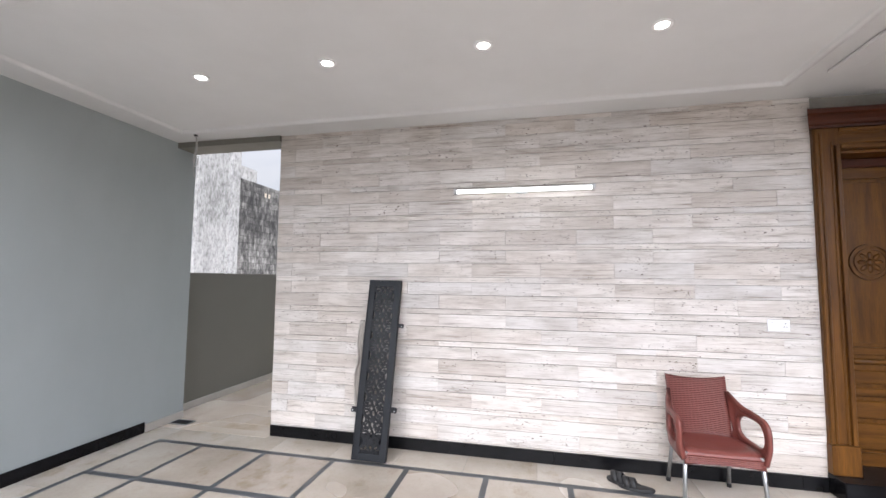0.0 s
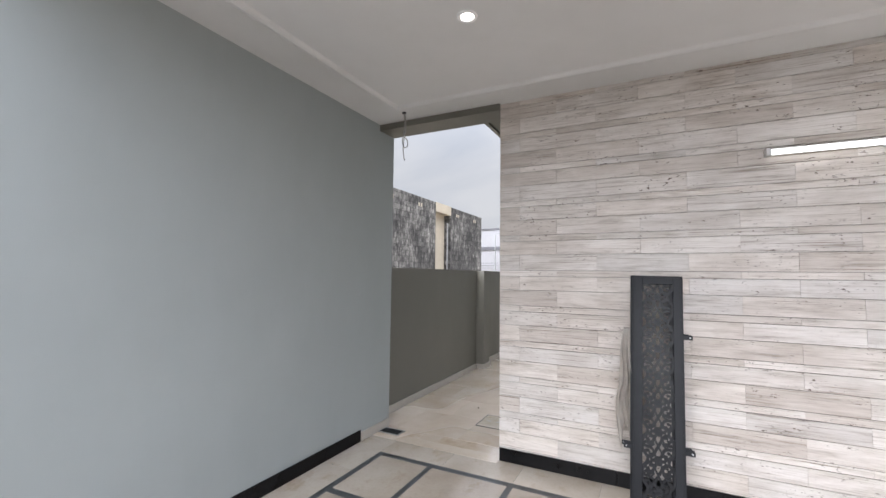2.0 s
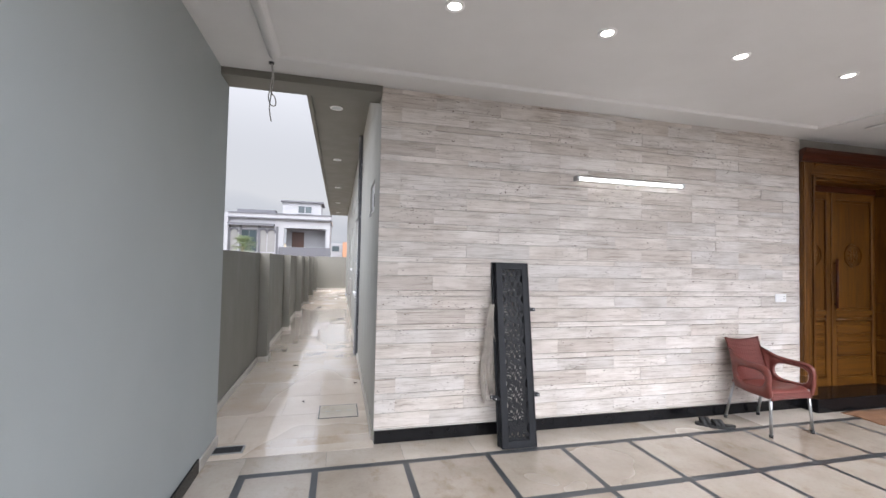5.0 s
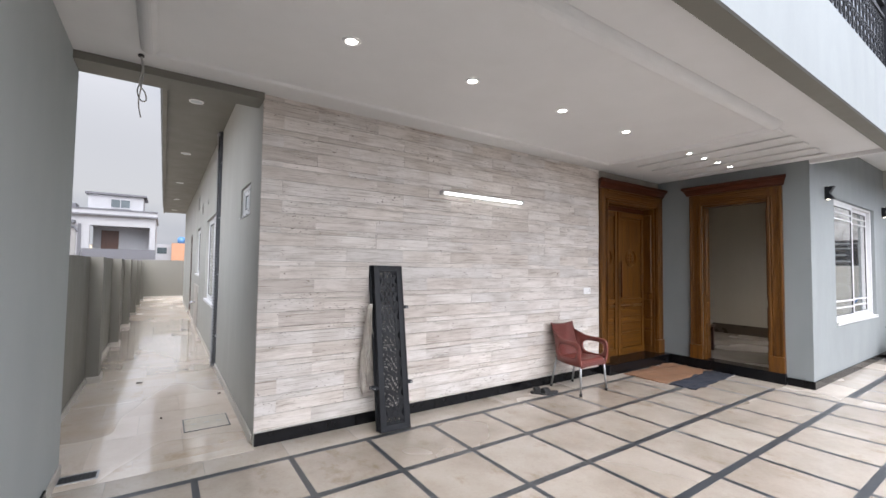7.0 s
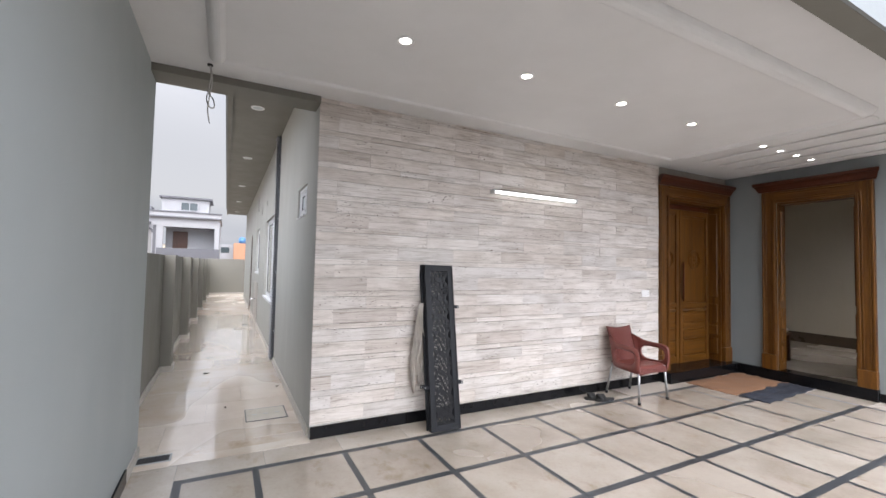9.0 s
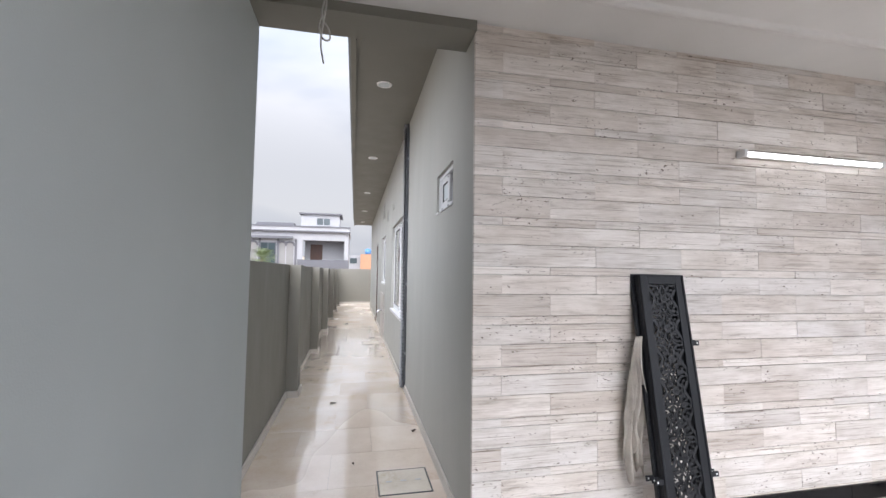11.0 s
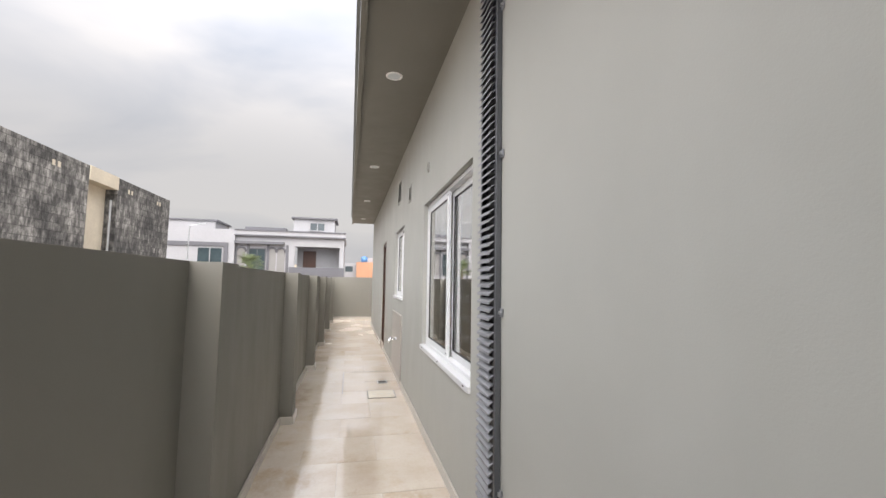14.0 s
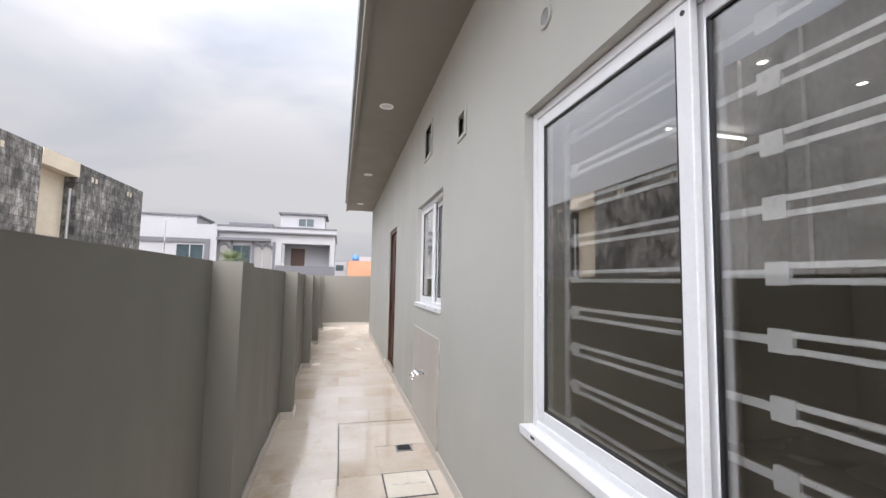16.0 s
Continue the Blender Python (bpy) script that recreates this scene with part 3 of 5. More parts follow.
# black skirting of the porch, cut in lengths
def skirting_run(axis, face, u0, u1, out, step=0.92):
    u = u0
    while u < u1 - 0.01:
        w = min(u + step, u1)
        lo, hi = sorted((face, face + out))
        r = (lo, hi, u + 0.001, w - 0.001, 0.0, 0.105) if axis == "x" else (u + 0.001, w - 0.001, lo, hi, 0.0, 0.105)
        setting("baseboard", boxes(r, bevel=0.002), BLACK, "polished black granite skirting", "skirting")
        u = w


skirting_run("x", LEFT_X + 0.001, -7.0, 3.58, 0.014)
setting("baseboard", boxes((LEFT_X + 0.001, LEFT_X + 0.016, 3.585, 4.055, 0.0, 0.08), bevel=0.003), SKIRT, "beige marble skirting at the wall end", "skirting")
skirting_run("y", WALL_Y - 0.001, LANE_X + 0.002, 2.152, -0.016)
skirting_run("x", SIDE_X - 0.001, FRONT_Y - 0.004, 2.07, -0.016)
skirting_run("y", FRONT_Y - 0.005, SIDE_X - 0.014, END_X, -0.014)
setting("threshold", boxes((SIDE_X + 0.001, SIDE_X + 0.2, 2.262, 3.138, 0.0, 0.149)), BLACK, "polished black granite threshold of the open doorway", "threshold")
setting("plinth", boxes((2.154, SIDE_X - 0.002, 3.64, 4.09, 0.0, 0.15), (SIDE_X - 0.072, SIDE_X - 0.002, 2.072, 3.638, 0.0, 0.15), bevel=0.006), BLACK, "polished black granite step before the doors", "step")

# walls that close the forecourt
setting("wall_end", boxes((END_X, END_X + 0.2, -7.0, FRONT_Y, 0.0, 1.69)), GREY, "grey boundary wall of the forecourt", "wall")
setting("wall_gate", boxes((-4.12, END_X + 0.2, -7.2, -7.0, 0.0, 2.4)), GREY, "grey wall closing the forecourt", "wall")

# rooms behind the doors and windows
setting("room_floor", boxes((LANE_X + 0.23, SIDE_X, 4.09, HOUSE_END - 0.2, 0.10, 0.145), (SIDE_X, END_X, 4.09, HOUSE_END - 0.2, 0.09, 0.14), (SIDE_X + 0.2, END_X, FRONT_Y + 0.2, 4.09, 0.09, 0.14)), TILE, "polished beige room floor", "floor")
setting("room_ceiling", boxes((LANE_X + 0.23, END_X, 4.09, HOUSE_END - 0.2, 3.05, 3.15), (SIDE_X + 0.2, END_X, FRONT_Y + 0.2, 4.09, 3.05, 3.15)), WHITE, "white room ceiling", "ceiling")
setting("wall_room", boxes((LANE_X + 0.24, 1.6, 6.6, 6.75, 0.145, 3.05), (LANE_X + 0.24, 1.6, 10.7, 10.85, 0.145, 3.05), (1.6, 1.75, 4.09, HOUSE_END - 0.2, 0.145, 3.05), (1.76, END_X, 6.2, 6.35, 0.0, 3.05), (7.42, 7.55, FRONT_Y + 0.2, 6.2, 0.0, 3.05), (2.0, 2.15, 4.09, 6.2, 0.0, 3.05), (END_X, END_X + 0.2, FRONT_Y + 0.2, HOUSE_END, 0.0, 3.6), (LANE_X + 0.24, END_X, HOUSE_END - 0.2, HOUSE_END, 0.0, 3.6)), ROOM, "beige painted inner walls", "wall")
setting("baseboard", boxes((7.405, 7.418, FRONT_Y + 0.2, 6.18, 0.14, 0.35), (2.2, 7.40, 6.185, 6.198, 0.14, 0.35)), BAND, "brown band skirting in the room", "skirting")

# ---- doors and windows ----
def facing_west(x, y, z):
    return pose(x, y, z, 0, 0, -90)


def disc(bm, cx, cz, y0, y1, r0, r1, n=28):
    """A flat ring (or disc where r0 is 0) that stands upright, from y0 to y1 deep."""
    def ring(r, y):
        return [bm.verts.new((cx + r * math.cos(6.28318 * k / n), y, cz + r * math.sin(6.28318 * k / n))) for k in range(n)]
    o0, o1 = ring(r1, y0), ring(r1, y1)
    if r0 == 0:
        bm.faces.new(o0)
        bm.faces.new(o1[::-1])
    else:
        i0, i1 = ring(r0, y0), ring(r0, y1)
    for k in range(n):
        j = (k + 1) % n
        bm.faces.new((o0[k], o0[j], o1[j], o1[k]))
        if r0:
            bm.faces.new((i0[k], i0[j], o0[j], o0[k]))
            bm.faces.new((i1[k], o1[k], o1[j], i1[j]))
            bm.faces.new((i0[k], i1[k], i1[j], i0[j]))
    return bm


def doorcase(name, m, width, height, label, over, over_mat, deep=0.19):
    """A carved wooden doorcase: width and height of the clear opening; front towards -y, origin at the opening's left foot."""
    d = tagged(thing(name, m, label, "door"), kind="structure")
    cw, top = 0.175, height
    for side in (-1, 1):
        a = -cw if side < 0 else width
        b = a + cw
        edge = a if side < 0 else b
        jamb = boxes((a, b, -0.035, 0.0, 0.22, top + cw))
        for u, w, p in ((0.004, 0.024, 0.052), (0.040, 0.018, 0.044), (0.112, 0.016, 0.044), (0.140, 0.031, 0.058)):
            u0 = a + u if side < 0 else b - u - w
            box(jamb, u0, u0 + w, -p, -0.0352, 0.22, top + (cw - u if side < 0 else cw - u), 0.004)
        part("jamb", jamb, OAK, d)
        part("plinth_block", boxes((a - 0.006, b + 0.006, -0.066, 0.0, 0.0, 0.218), bevel=0.005), OAK, d)
        part("reveal", boxes(((0.0, 0.022, 0.001, deep, 0.0, top) if side < 0 else (width - 0.022, width, 0.001, deep, 0.0, top))), OAK, d)
        x0, x1 = (0.0222, 0.046) if side < 0 else (width - 0.046, width - 0.0222)
        for z0, z1 in ((0.10, 0.36), (0.40, 0.56), (0.60, 0.90), (1.0, top - 0.12)):
            part("raised_panel", boxes((x0, x1, 0.035, deep - 0.065, z0, z1), bevel=0.012), OAK, d)
    head = boxes((0.0, width, -0.035, 0.0, top, top + cw))
    for u, w, p in ((0.040, 0.018, 0.044), (0.112, 0.016, 0.044), (0.140, 0.031, 0.058), (0.004, 0.024, 0.052)):
        box(head, 0.0, width, -p, -0.0352, top + cw - u - w, top + cw - u, 0.004)
    part("head", head, over, d)
    part("soffit_board", boxes((0.0222, width - 0.0222, 0.001, deep, top - 0.022, top)), over, d)
    z = top + cw
    prof = [(0.0, z), (-0.06, z), (-0.062, z + 0.02), (-0.075, z + 0.03), (-0.085, z + 0.052), (-0.115, z + 0.085), (-0.135, z + 0.095), (-0.138, z + 0.128), (-0.12, z + 0.14), (0.0, z + 0.14)]
    crown = bmesh.new()
    rows = []
    for q, zz in prof:
        rows.append([crown.verts.new((-cw + q * 0.62, q, zz)), crown.verts.new((width + cw - q * 0.62, q, zz))])
    for a, b in zip(rows, rows[1:]):
        crown.faces.new((a[0], a[1], b[1], b[0]))
    crown.faces.new([r[0] for r in rows])
    crown.faces.new([r[1] for r in rows][::-1])
    part("crown", crown, over_mat, d, "dark carved cornice")
    return d


def carved_leaf(parent, x0, x1, y, z0, z1, handle):
    """One leaf: stiles, medallion panel above, bands of raised panels below."""
    w = x1 - x0
    leaf = part("leaf", boxes((x0 + 0.002, x1 - 0.002, y, y + 0.045, z0, z1)), OAK, parent)
    s = 0.075
    part("stile", boxes((x0 + 0.003, x0 + s, y - 0.026, y - 0.0005, z0, z1), bevel=0.004), OAK, leaf)
    part("stile", boxes((x1 - s, x1 - 0.003, y - 0.026, y - 0.0005, z0, z1), bevel=0.004), OAK, leaf)
    for za, zb in ((z0, z0 + 0.10), (z0 + 0.86, z0 + 0.92), (z1 - 0.09, z1)):
        part("rail", boxes((x0 + s, x1 - s, y - 0.026, y - 0.0005, za, zb), bevel=0.004), OAK_H, leaf)
    za = z0 + 0.12
    for h in (0.24, 0.17, 0.10, 0.14):
        part("raised_panel", boxes((x0 + s + 0.012, x1 - s - 0.012, y - 0.022, y - 0.0005, za, za + h - 0.03), bevel=0.010), OAK_H, leaf)
        za += h
    part("half_round", rod(bmesh.new(), (x0 + s + 0.01, y - 0.008, z0 + 0.805), (x1 - s - 0.01, y - 0.008, z0 + 0.805), 0.022), OAK_H, leaf, smooth=True)
    part("raised_panel", boxes((x0 + s + 0.016, x1 - s - 0.016, y - 0.009, y - 0.0005, z0 + 0.95, z1 - 0.12), bevel=0.004), OAK, leaf)
    r, cx, cz = min(0.15, w / 2 - s - 0.02), (x0 + x1) / 2, z0 + 1.60
    med = bmesh.new()
    disc(med, cx, cz, y - 0.026, y - 0.0092, r * 0.88, r)
    disc(med, cx, cz, y - 0.020, y - 0.0092, r * 0.70, r * 0.76)
    part("medallion", med, OAK, leaf, "carved round medallion")
    ros = bmesh.new()
    for k in range(8):
        a = k * math.pi / 4
        rr = r * (0.42 if k % 2 else 0.36)
        bmesh.ops.create_uvsphere(ros, u_segments=8, v_segments=6, radius=1.0, matrix=Matrix.Translation((cx + rr * math.cos(a), y - 0.0092, cz + rr * math.sin(a))) @ Matrix.Rotation(-a, 4, "Y") @ Matrix.Diagonal((r * 0.22, 0.011, r * 0.12, 1)))
    bmesh.ops.create_uvsphere(ros, u_segments=10, v_segments=6, radius=1.0, matrix=Matrix.Translation((cx, y - 0.0092, cz)) @ Matrix.Diagonal((r * 0.17, 0.016, r * 0.17, 1)))
    part("rosette", ros, OAK, leaf, smooth=True)
    if handle:
        part("pull_handle", rod(rod(rod(bmesh.new(), (x0 + 0.04, y - 0.06, z0 + 0.95), (x0 + 0.04, y - 0.06, z0 + 1.55), 0.014), (x0 + 0.04, y - 0.06, z0 + 1.0), (x0 + 0.04, y - 0.01, z0 + 1.0), 0.009), (x0 + 0.04, y - 0.06, z0 + 1.5), (x0 + 0.04, y - 0.01, z0 + 1.5), 0.009), CROWN, leaf, "dark turned pull handle", True)


front_door = doorcase("door_1", pose(2.335, WALL_Y, 0.15), 1.38, 2.475, "closed carved brown wooden double door in a moulded doorcase", OAK_H, CROWN, 0.25)
carved_leaf(front_door, 0.024, 0.595, 0.212, 0.0, 2.375, False)
carved_leaf(front_door, 0.595, 1.355, 0.202, 0.0, 2.375, True)
part("transom", boxes((0.024, 1.355, 0.17, 0.245, 2.377, 2.451), bevel=0.006), CROWN, front_door)
side_door = doorcase("door_2", facing_west(SIDE_X, 3.145, 0.15), 0.885, 2.45, "brown wooden doorcase standing open to a dim room", OAK_Y, CROWN_Y)

back_door = tagged(thing("door_3", facing_west(LANE_X, 15.30, 0.0), "dark brown wooden back door set in the lane wall", "door"), kind="structure")
part("door_frame", frame_boxes("y", 0.02, 0.12, 0.0, 0.98, 0.0, 2.45, 0.06), BROWN, back_door)
part("leaf", boxes((0.062, 0.918, 0.06, 0.10, 0.05, 2.388)), BROWN, back_door)
for a, b, c, d in ((0.10, 0.46, 0.20, 1.0), (0.52, 0.88, 0.20, 1.0), (0.10, 0.46, 1.18, 2.25), (0.52, 0.88, 1.18, 2.25)):
    part("raised_panel", boxes((a, b, 0.048, 0.0595, c, d), bevel=0.008), BROWN, back_door)
part("door_handle", boxes((0.85, 0.89, 0.03, 0.0595, 1.0, 1.16), bevel=0.006), CHROME, back_door, "chrome lever plate")
part("threshold", boxes((0.0, 0.98, -0.02, 0.02, 0.0, 0.14), bevel=0.004), BORDER, back_door)


def sash(parent, x0, x1, z0, z1, y, pane_mat, w=0.05):
    s = part("sash", frame_boxes("y", y, y + 0.028, x0, x1, z0, z1, w, 0.003), PVC, parent)
    part("seal", frame_boxes("y", y + 0.004, y + 0.022, x0 + w, x1 - w, z0 + w, z1 - w, 0.007), SEAL, s)
    p = part("pane", boxes((x0 + w + 0.007, x1 - w - 0.007, y + 0.011, y + 0.015, z0 + w + 0.007, z1 - w - 0.007)), pane_mat, s)
    p.visible_shadow = pane_mat is not GLASS
    return s


def window(name, m, w, h, label, lip=0.03, deep=0.045):
    win = tagged(thing(name, m, label, "window"), kind="structure")
    part("window_frame", frame_boxes("y", deep, deep + 0.09, 0.002, w - 0.002, 0.002, h - 0.002, 0.038, 0.003), PVC, win)
    part("sill", boxes((-0.006, w + 0.006, -0.022 if lip > 0.02 else -0.010, deep - 0.0005, -lip, 0.014 if lip > 0.02 else 0.006), bevel=0.003), PVC, win)
    # black plates on the sill stand for the dark inside its drain holes
    for x in (0.12, w / 2 - 0.03, w - 0.12):
        part("drain_cap", boxes((x, x + 0.035, -0.0245, -0.0225, -0.008, 0.003) if lip > 0.02 else (x, x + 0.035, -0.0125, -0.0105, -0.007, 0.003)), SEAL, win)
    return win


def grille(parent, w, h, y, sets, first=0.0455, step=0.1685):
    """White flat-bar security grille: an upright, a stub, a plate, then a pair of bars at every level, for each set (upright, plate, end)."""
    for up, plate, end in sets:
        g = part("grille", boxes((up, up + 0.034, y, y + 0.012, 0.04, h - 0.04)), GRILLE, parent, "white flat-bar security grille")
        z = first
        while z < h - 0.03:
            if plate > up + 0.04:
                part("grille_bar", boxes((up + 0.0345, plate, y, y + 0.01, z - 0.011, z + 0.011)), GRILLE, g)
            part("grille_plate", boxes((plate, plate + 0.06, y - 0.002, y + 0.012, z - 0.030, z + 0.030)), GRILLE, g)
            part("grille_bar", boxes((plate + 0.0602, end, y, y + 0.01, z + 0.012, z + 0.027)), GRILLE, g)
            part("grille_bar", boxes((plate + 0.0602, end, y, y + 0.01, z - 0.027, z - 0.012)), GRILLE, g)
            z += step


w1 = window("window_1", facing_west(LANE_X, 5.00, 2.07), 0.60, 0.32, "small white sliding window, half open, with frosted glass", 0.012, 0.02)
sash(w1, 0.04, 0.345, 0.03, 0.29, 0.030, FROST, 0.055)
sash(w1, 0.06, 0.385, 0.03, 0.29, 0.070, FROST, 0.036)
for x, z in ((0.318, 0.06), (0.318, 0.26), (0.368, 0.26), (0.368, 0.06)):
    part("screw_cap", disc(bmesh.new(), x, z, 0.027 if x < 0.35 else 0.067, 0.0298 if x < 0.35 else 0.0698, 0, 0.008, 10), SEAL, w1)

w2 = window("window_2", facing_west(LANE_X, 9.44, 0.87), 1.88, 1.54, "large white sliding window with a white security grille inside")
sash(w2, 0.04, 0.97, 0.04, 1.50, 0.052, GLASS, 0.055)
sash(w2, 0.92, 1.84, 0.04, 1.50, 0.098, GLASS, 0.055)
grille(w2, 1.88, 1.54, 0.19, ((0.05, 0.115, 0.868), (0.87, 1.045, 1.83)))
part("latch", boxes((0.05, 0.075, 0.046, 0.0515, 0.62, 0.72), bevel=0.003), PVC, w2)
for z in (0.07, 1.47):
    part("screw_cap", disc(bmesh.new(), 0.945, z, 0.049, 0.0518, 0, 0.008, 10), SEAL, w2)

w3 = window("window_3", facing_west(LANE_X, 12.40, 1.30), 1.23, 1.12, "white sliding kitchen window in the lane wall")
sash(w3, 0.04, 0.64, 0.04, 1.08, 0.052, GLASS)
sash(w3, 0.60, 1.19, 0.04, 1.08, 0.098, GLASS)
grille(w3, 1.23, 1.12, 0.19, ((0.05, 0.115, 0.58), (0.59, 0.70, 1.18)))

w4 = window("window_4", pose(4.98, FRONT_Y + 0.002, 0.80), 2.38, 1.88, "white front window with crossed glazing bars")
sash(w4, 0.04, 1.22, 0.04, 1.84, 0.052, GLASS)
sash(w4, 1.17, 2.34, 0.04, 1.84, 0.098, GLASS)
for x0, x1, y in ((0.095, 1.165, 0.045), (1.225, 2.285, 0.091)):
    for z in (0.20, 0.30, 1.58, 1.68):
        part("glazing_bar", boxes((x0, x1, y, y + 0.006, z, z + 0.022)), PVC, w4)
grille(w4, 2.38, 1.88, 0.182, ((0.05, 0.20, 1.16), (1.17, 1.34, 2.32)))

# vents high in the lane wall
for y0, y1, z0, z1, dark in ((11.69, 12.01, 2.90, 3.22, True), (10.48, 10.66, 2.69, 2.86, True)):
    v = thing("wall_vent", facing_west(LANE_X, y1, z0), "grey plastered vent opening high in the lane wall", "vent", "lane wall vents")
    part("frame", frame_boxes("y", -0.012, 0.03, -0.03, y1 - y0 + 0.03, -0.03, z1 - z0 + 0.03, 0.03), GREY, v)
    part("backing", boxes((0.0, y1 - y0, 0.05, 0.06, 0.0, z1 - z0)), SHADE_OLIVE, v)
v = thing("pipe_sleeve", facing_west(LANE_X, 9.21, 2.78), "grey plastic pipe sleeve in the lane wall", "pipe")
part("ring", disc(bmesh.new(), 0.0, 0.0, -0.012, 0.0, 0.036, 0.055, 20), GREY, v)
part("cap", disc(bmesh.new(), 0.0, 0.0, -0.006, -0.001, 0, 0.035, 20), STEEL, v)

# ---- lamps ----
def downlight(x, y, z, label, lit=True, group="porch downlights", r=0.052):
    d = thing("downlight", pose(x, y, z), label, "lamp", group)
    bm = bmesh.new()
    n = 24
    prof = [(r + 0.022, 0.0), (r + 0.020, -0.006), (r + 0.004, -0.008), (r, -0.002)]
    rows = [[bm.verts.new((q * math.cos(6.28318 * k / n), q * math.sin(6.28318 * k / n), h)) for k in range(n)] for q, h in prof]
    for a, b in zip(rows, rows[1:]):
        for k in range(n):
            bm.faces.new((a[k], a[(k + 1) % n], b[(k + 1) % n], b[k]))
    part("trim_ring", bm, SWITCH, d, smooth=True)
    bm = bmesh.new()
    bmesh.ops.create_circle(bm, cap_ends=True, segments=n, radius=r, matrix=Matrix.Translation((0, 0, -0.003)))
    part("diffuser", bm, LAMP if lit else FROST, d)


for x in (-2.35, -1.355, -0.305, 0.705):
    downlight(x, 2.45, PANEL + 0.0215, "lit round downlight in the white porch ceiling", True, "porch downlights", 0.037)
for x in (2.307, 2.702, 3.097, 3.492):
    downlight(x, 2.57, CEIL - 0.001, "lit round downlight between the ceiling ribs", True, "entrance downlights", 0.032)
for y in (5.93, 8.92, 12.32, 15.6, 18.8):
    downlight(-3.04, y, EAVE - 0.001, "unlit round downlight under the eave", False, "eave downlights", 0.062)

tube = thing("tube_light", pose(-0.115, WALL_Y, 2.385, 0, 0, 0), "lit white fluorescent batten on the stone wall", "lamp")
part("batten", boxes((-0.63, 0.63, -0.035, -0.001, 0.0, 0.042), bevel=0.004), PVC, tube)
part("tube", rod(bmesh.new(), (-0.60, -0.052, 0.012), (0.60, -0.052, 0.012), 0.017, n=14), TUBE, tube, smooth=True)
for x in (-0.615, 0.615):
    part("end_cap", boxes((x - 0.014, x + 0.014, -0.072, -0.001, -0.008, 0.040), bevel=0.003), PVC, tube)
part("starter", boxes((-0.05, 0.05, -0.06, -0.036, -0.022, -0.006), bevel=0.004), PVC, tube)

for x in (4.60, 7.98):
    w = thing("wall_lamp", pose(x, FRONT_Y, 2.70), "black up-and-down wall lamp on the front wall", "lamp", "front wall lamps")
    bm = extrude_profile(bmesh.new(), [(-0.001, -0.09), (-0.10, -0.09), (-0.045, 0.0), (-0.10, 0.09), (-0.001, 0.09)], "x", -0.05, 0.05)
    part("shade", bm, DARK_METAL, w)
    for z in (0.0905, -0.0955):
        part("bulb", boxes((-0.016, 0.016, -0.045, -0.014, z, z + 0.005)), SMALL_LAMP, w, "small lit lamp face")

# rooms' own lamps, seen through the glass
for x, y in ((-0.83, 7.9), (0.13, 7.9), (-0.83, 9.62), (0.13, 9.65)):
    downlight(x, y, 3.049, "lit round downlight in the room ceiling", True, "room downlights", 0.028)
downlight(6.0, 4.6, 3.049, "lit round downlight in the dim room", True, "room downlights", 0.035)
rt = thing("tube_light", pose(-0.2, 10.698, 2.97), "lit white batten lamp high on the room wall", "lamp")
part("batten", boxes((-0.47, 0.47, -0.03, -0.001, 0.0, 0.04), bevel=0.003), PVC, rt)
part("tube", rod(bmesh.new(), (-0.45, -0.045, 0.012), (0.45, -0.045, 0.012), 0.014), TUBE, rt, smooth=True)

# loose wire from the ceiling, by the lane opening
wire = thing("loose_wire", pose(-3.50, 3.62, CEIL), "grey loose electric cable hanging from the ceiling", "cable")


def cable(parent, pts, r, mat=None, name="strand"):
    cu = bpy.data.curves.new(name, "CURVE")
    cu.dimensions, cu.bevel_depth, cu.bevel_resolution, cu.resolution_u = "3D", r, 2, 6
    s = cu.splines.new("BEZIER")
    s.bezier_points.add(len(pts) - 1)
    for p, q in zip(s.bezier_points, pts):
        p.co, p.handle_left_type, p.handle_right_type = q, "AUTO", "AUTO"
    cu.materials.append(mat or STEEL)
    ob = new(name, cu)
    me = bpy.data.meshes.new_from_object(ob.evaluated_get(bpy.context.evaluated_depsgraph_get()))
    bpy.data.objects.remove(ob)
    bpy.data.curves.remove(cu)
    m = new(name, me)
    for p in me.polygons:
        p.use_smooth = True
    m.parent = parent
    return m


WIRE = plain("grey_cable", (0.42, 0.41, 0.39), 0.5, 0, 0.1, 8, 90, 0.05)
cable(wire, [(0, 0, 0), (0.010, 0.0, -0.10), (0.0, 0.006, -0.22), (0.035, 0.012, -0.28), (0.025, 0.0, -0.34), (-0.012, 0.0, -0.29), (0.0, 0.0, -0.20)], 0.0045, WIRE)
cable(wire, [(0.004, 0.004, 0), (0.018, 0.006, -0.12), (0.004, 0.0, -0.26), (-0.004, 0.0, -0.36), (0.012, 0.0, -0.46)], 0.0045, WIRE)
part("ceiling_hook", rod(bmesh.new(), (0, 0, -0.012), (0, 0, 0.0), 0.02), SEAL, wire)

sw = thing("socket_plate", pose(1.875, WALL_Y - 0.001, 1.24), "white electric switch and socket plate on the stone wall", "socket")
part("plate", boxes((-0.078, 0.078, -0.010, 0.0, -0.047, 0.047), bevel=0.003), SWITCH, sw)
for x in (-0.05, -0.022, 0.006):
    part("rocker", boxes((x - 0.011, x + 0.011, -0.014, -0.0102, -0.022, 0.022), bevel=0.002), SWITCH, sw)
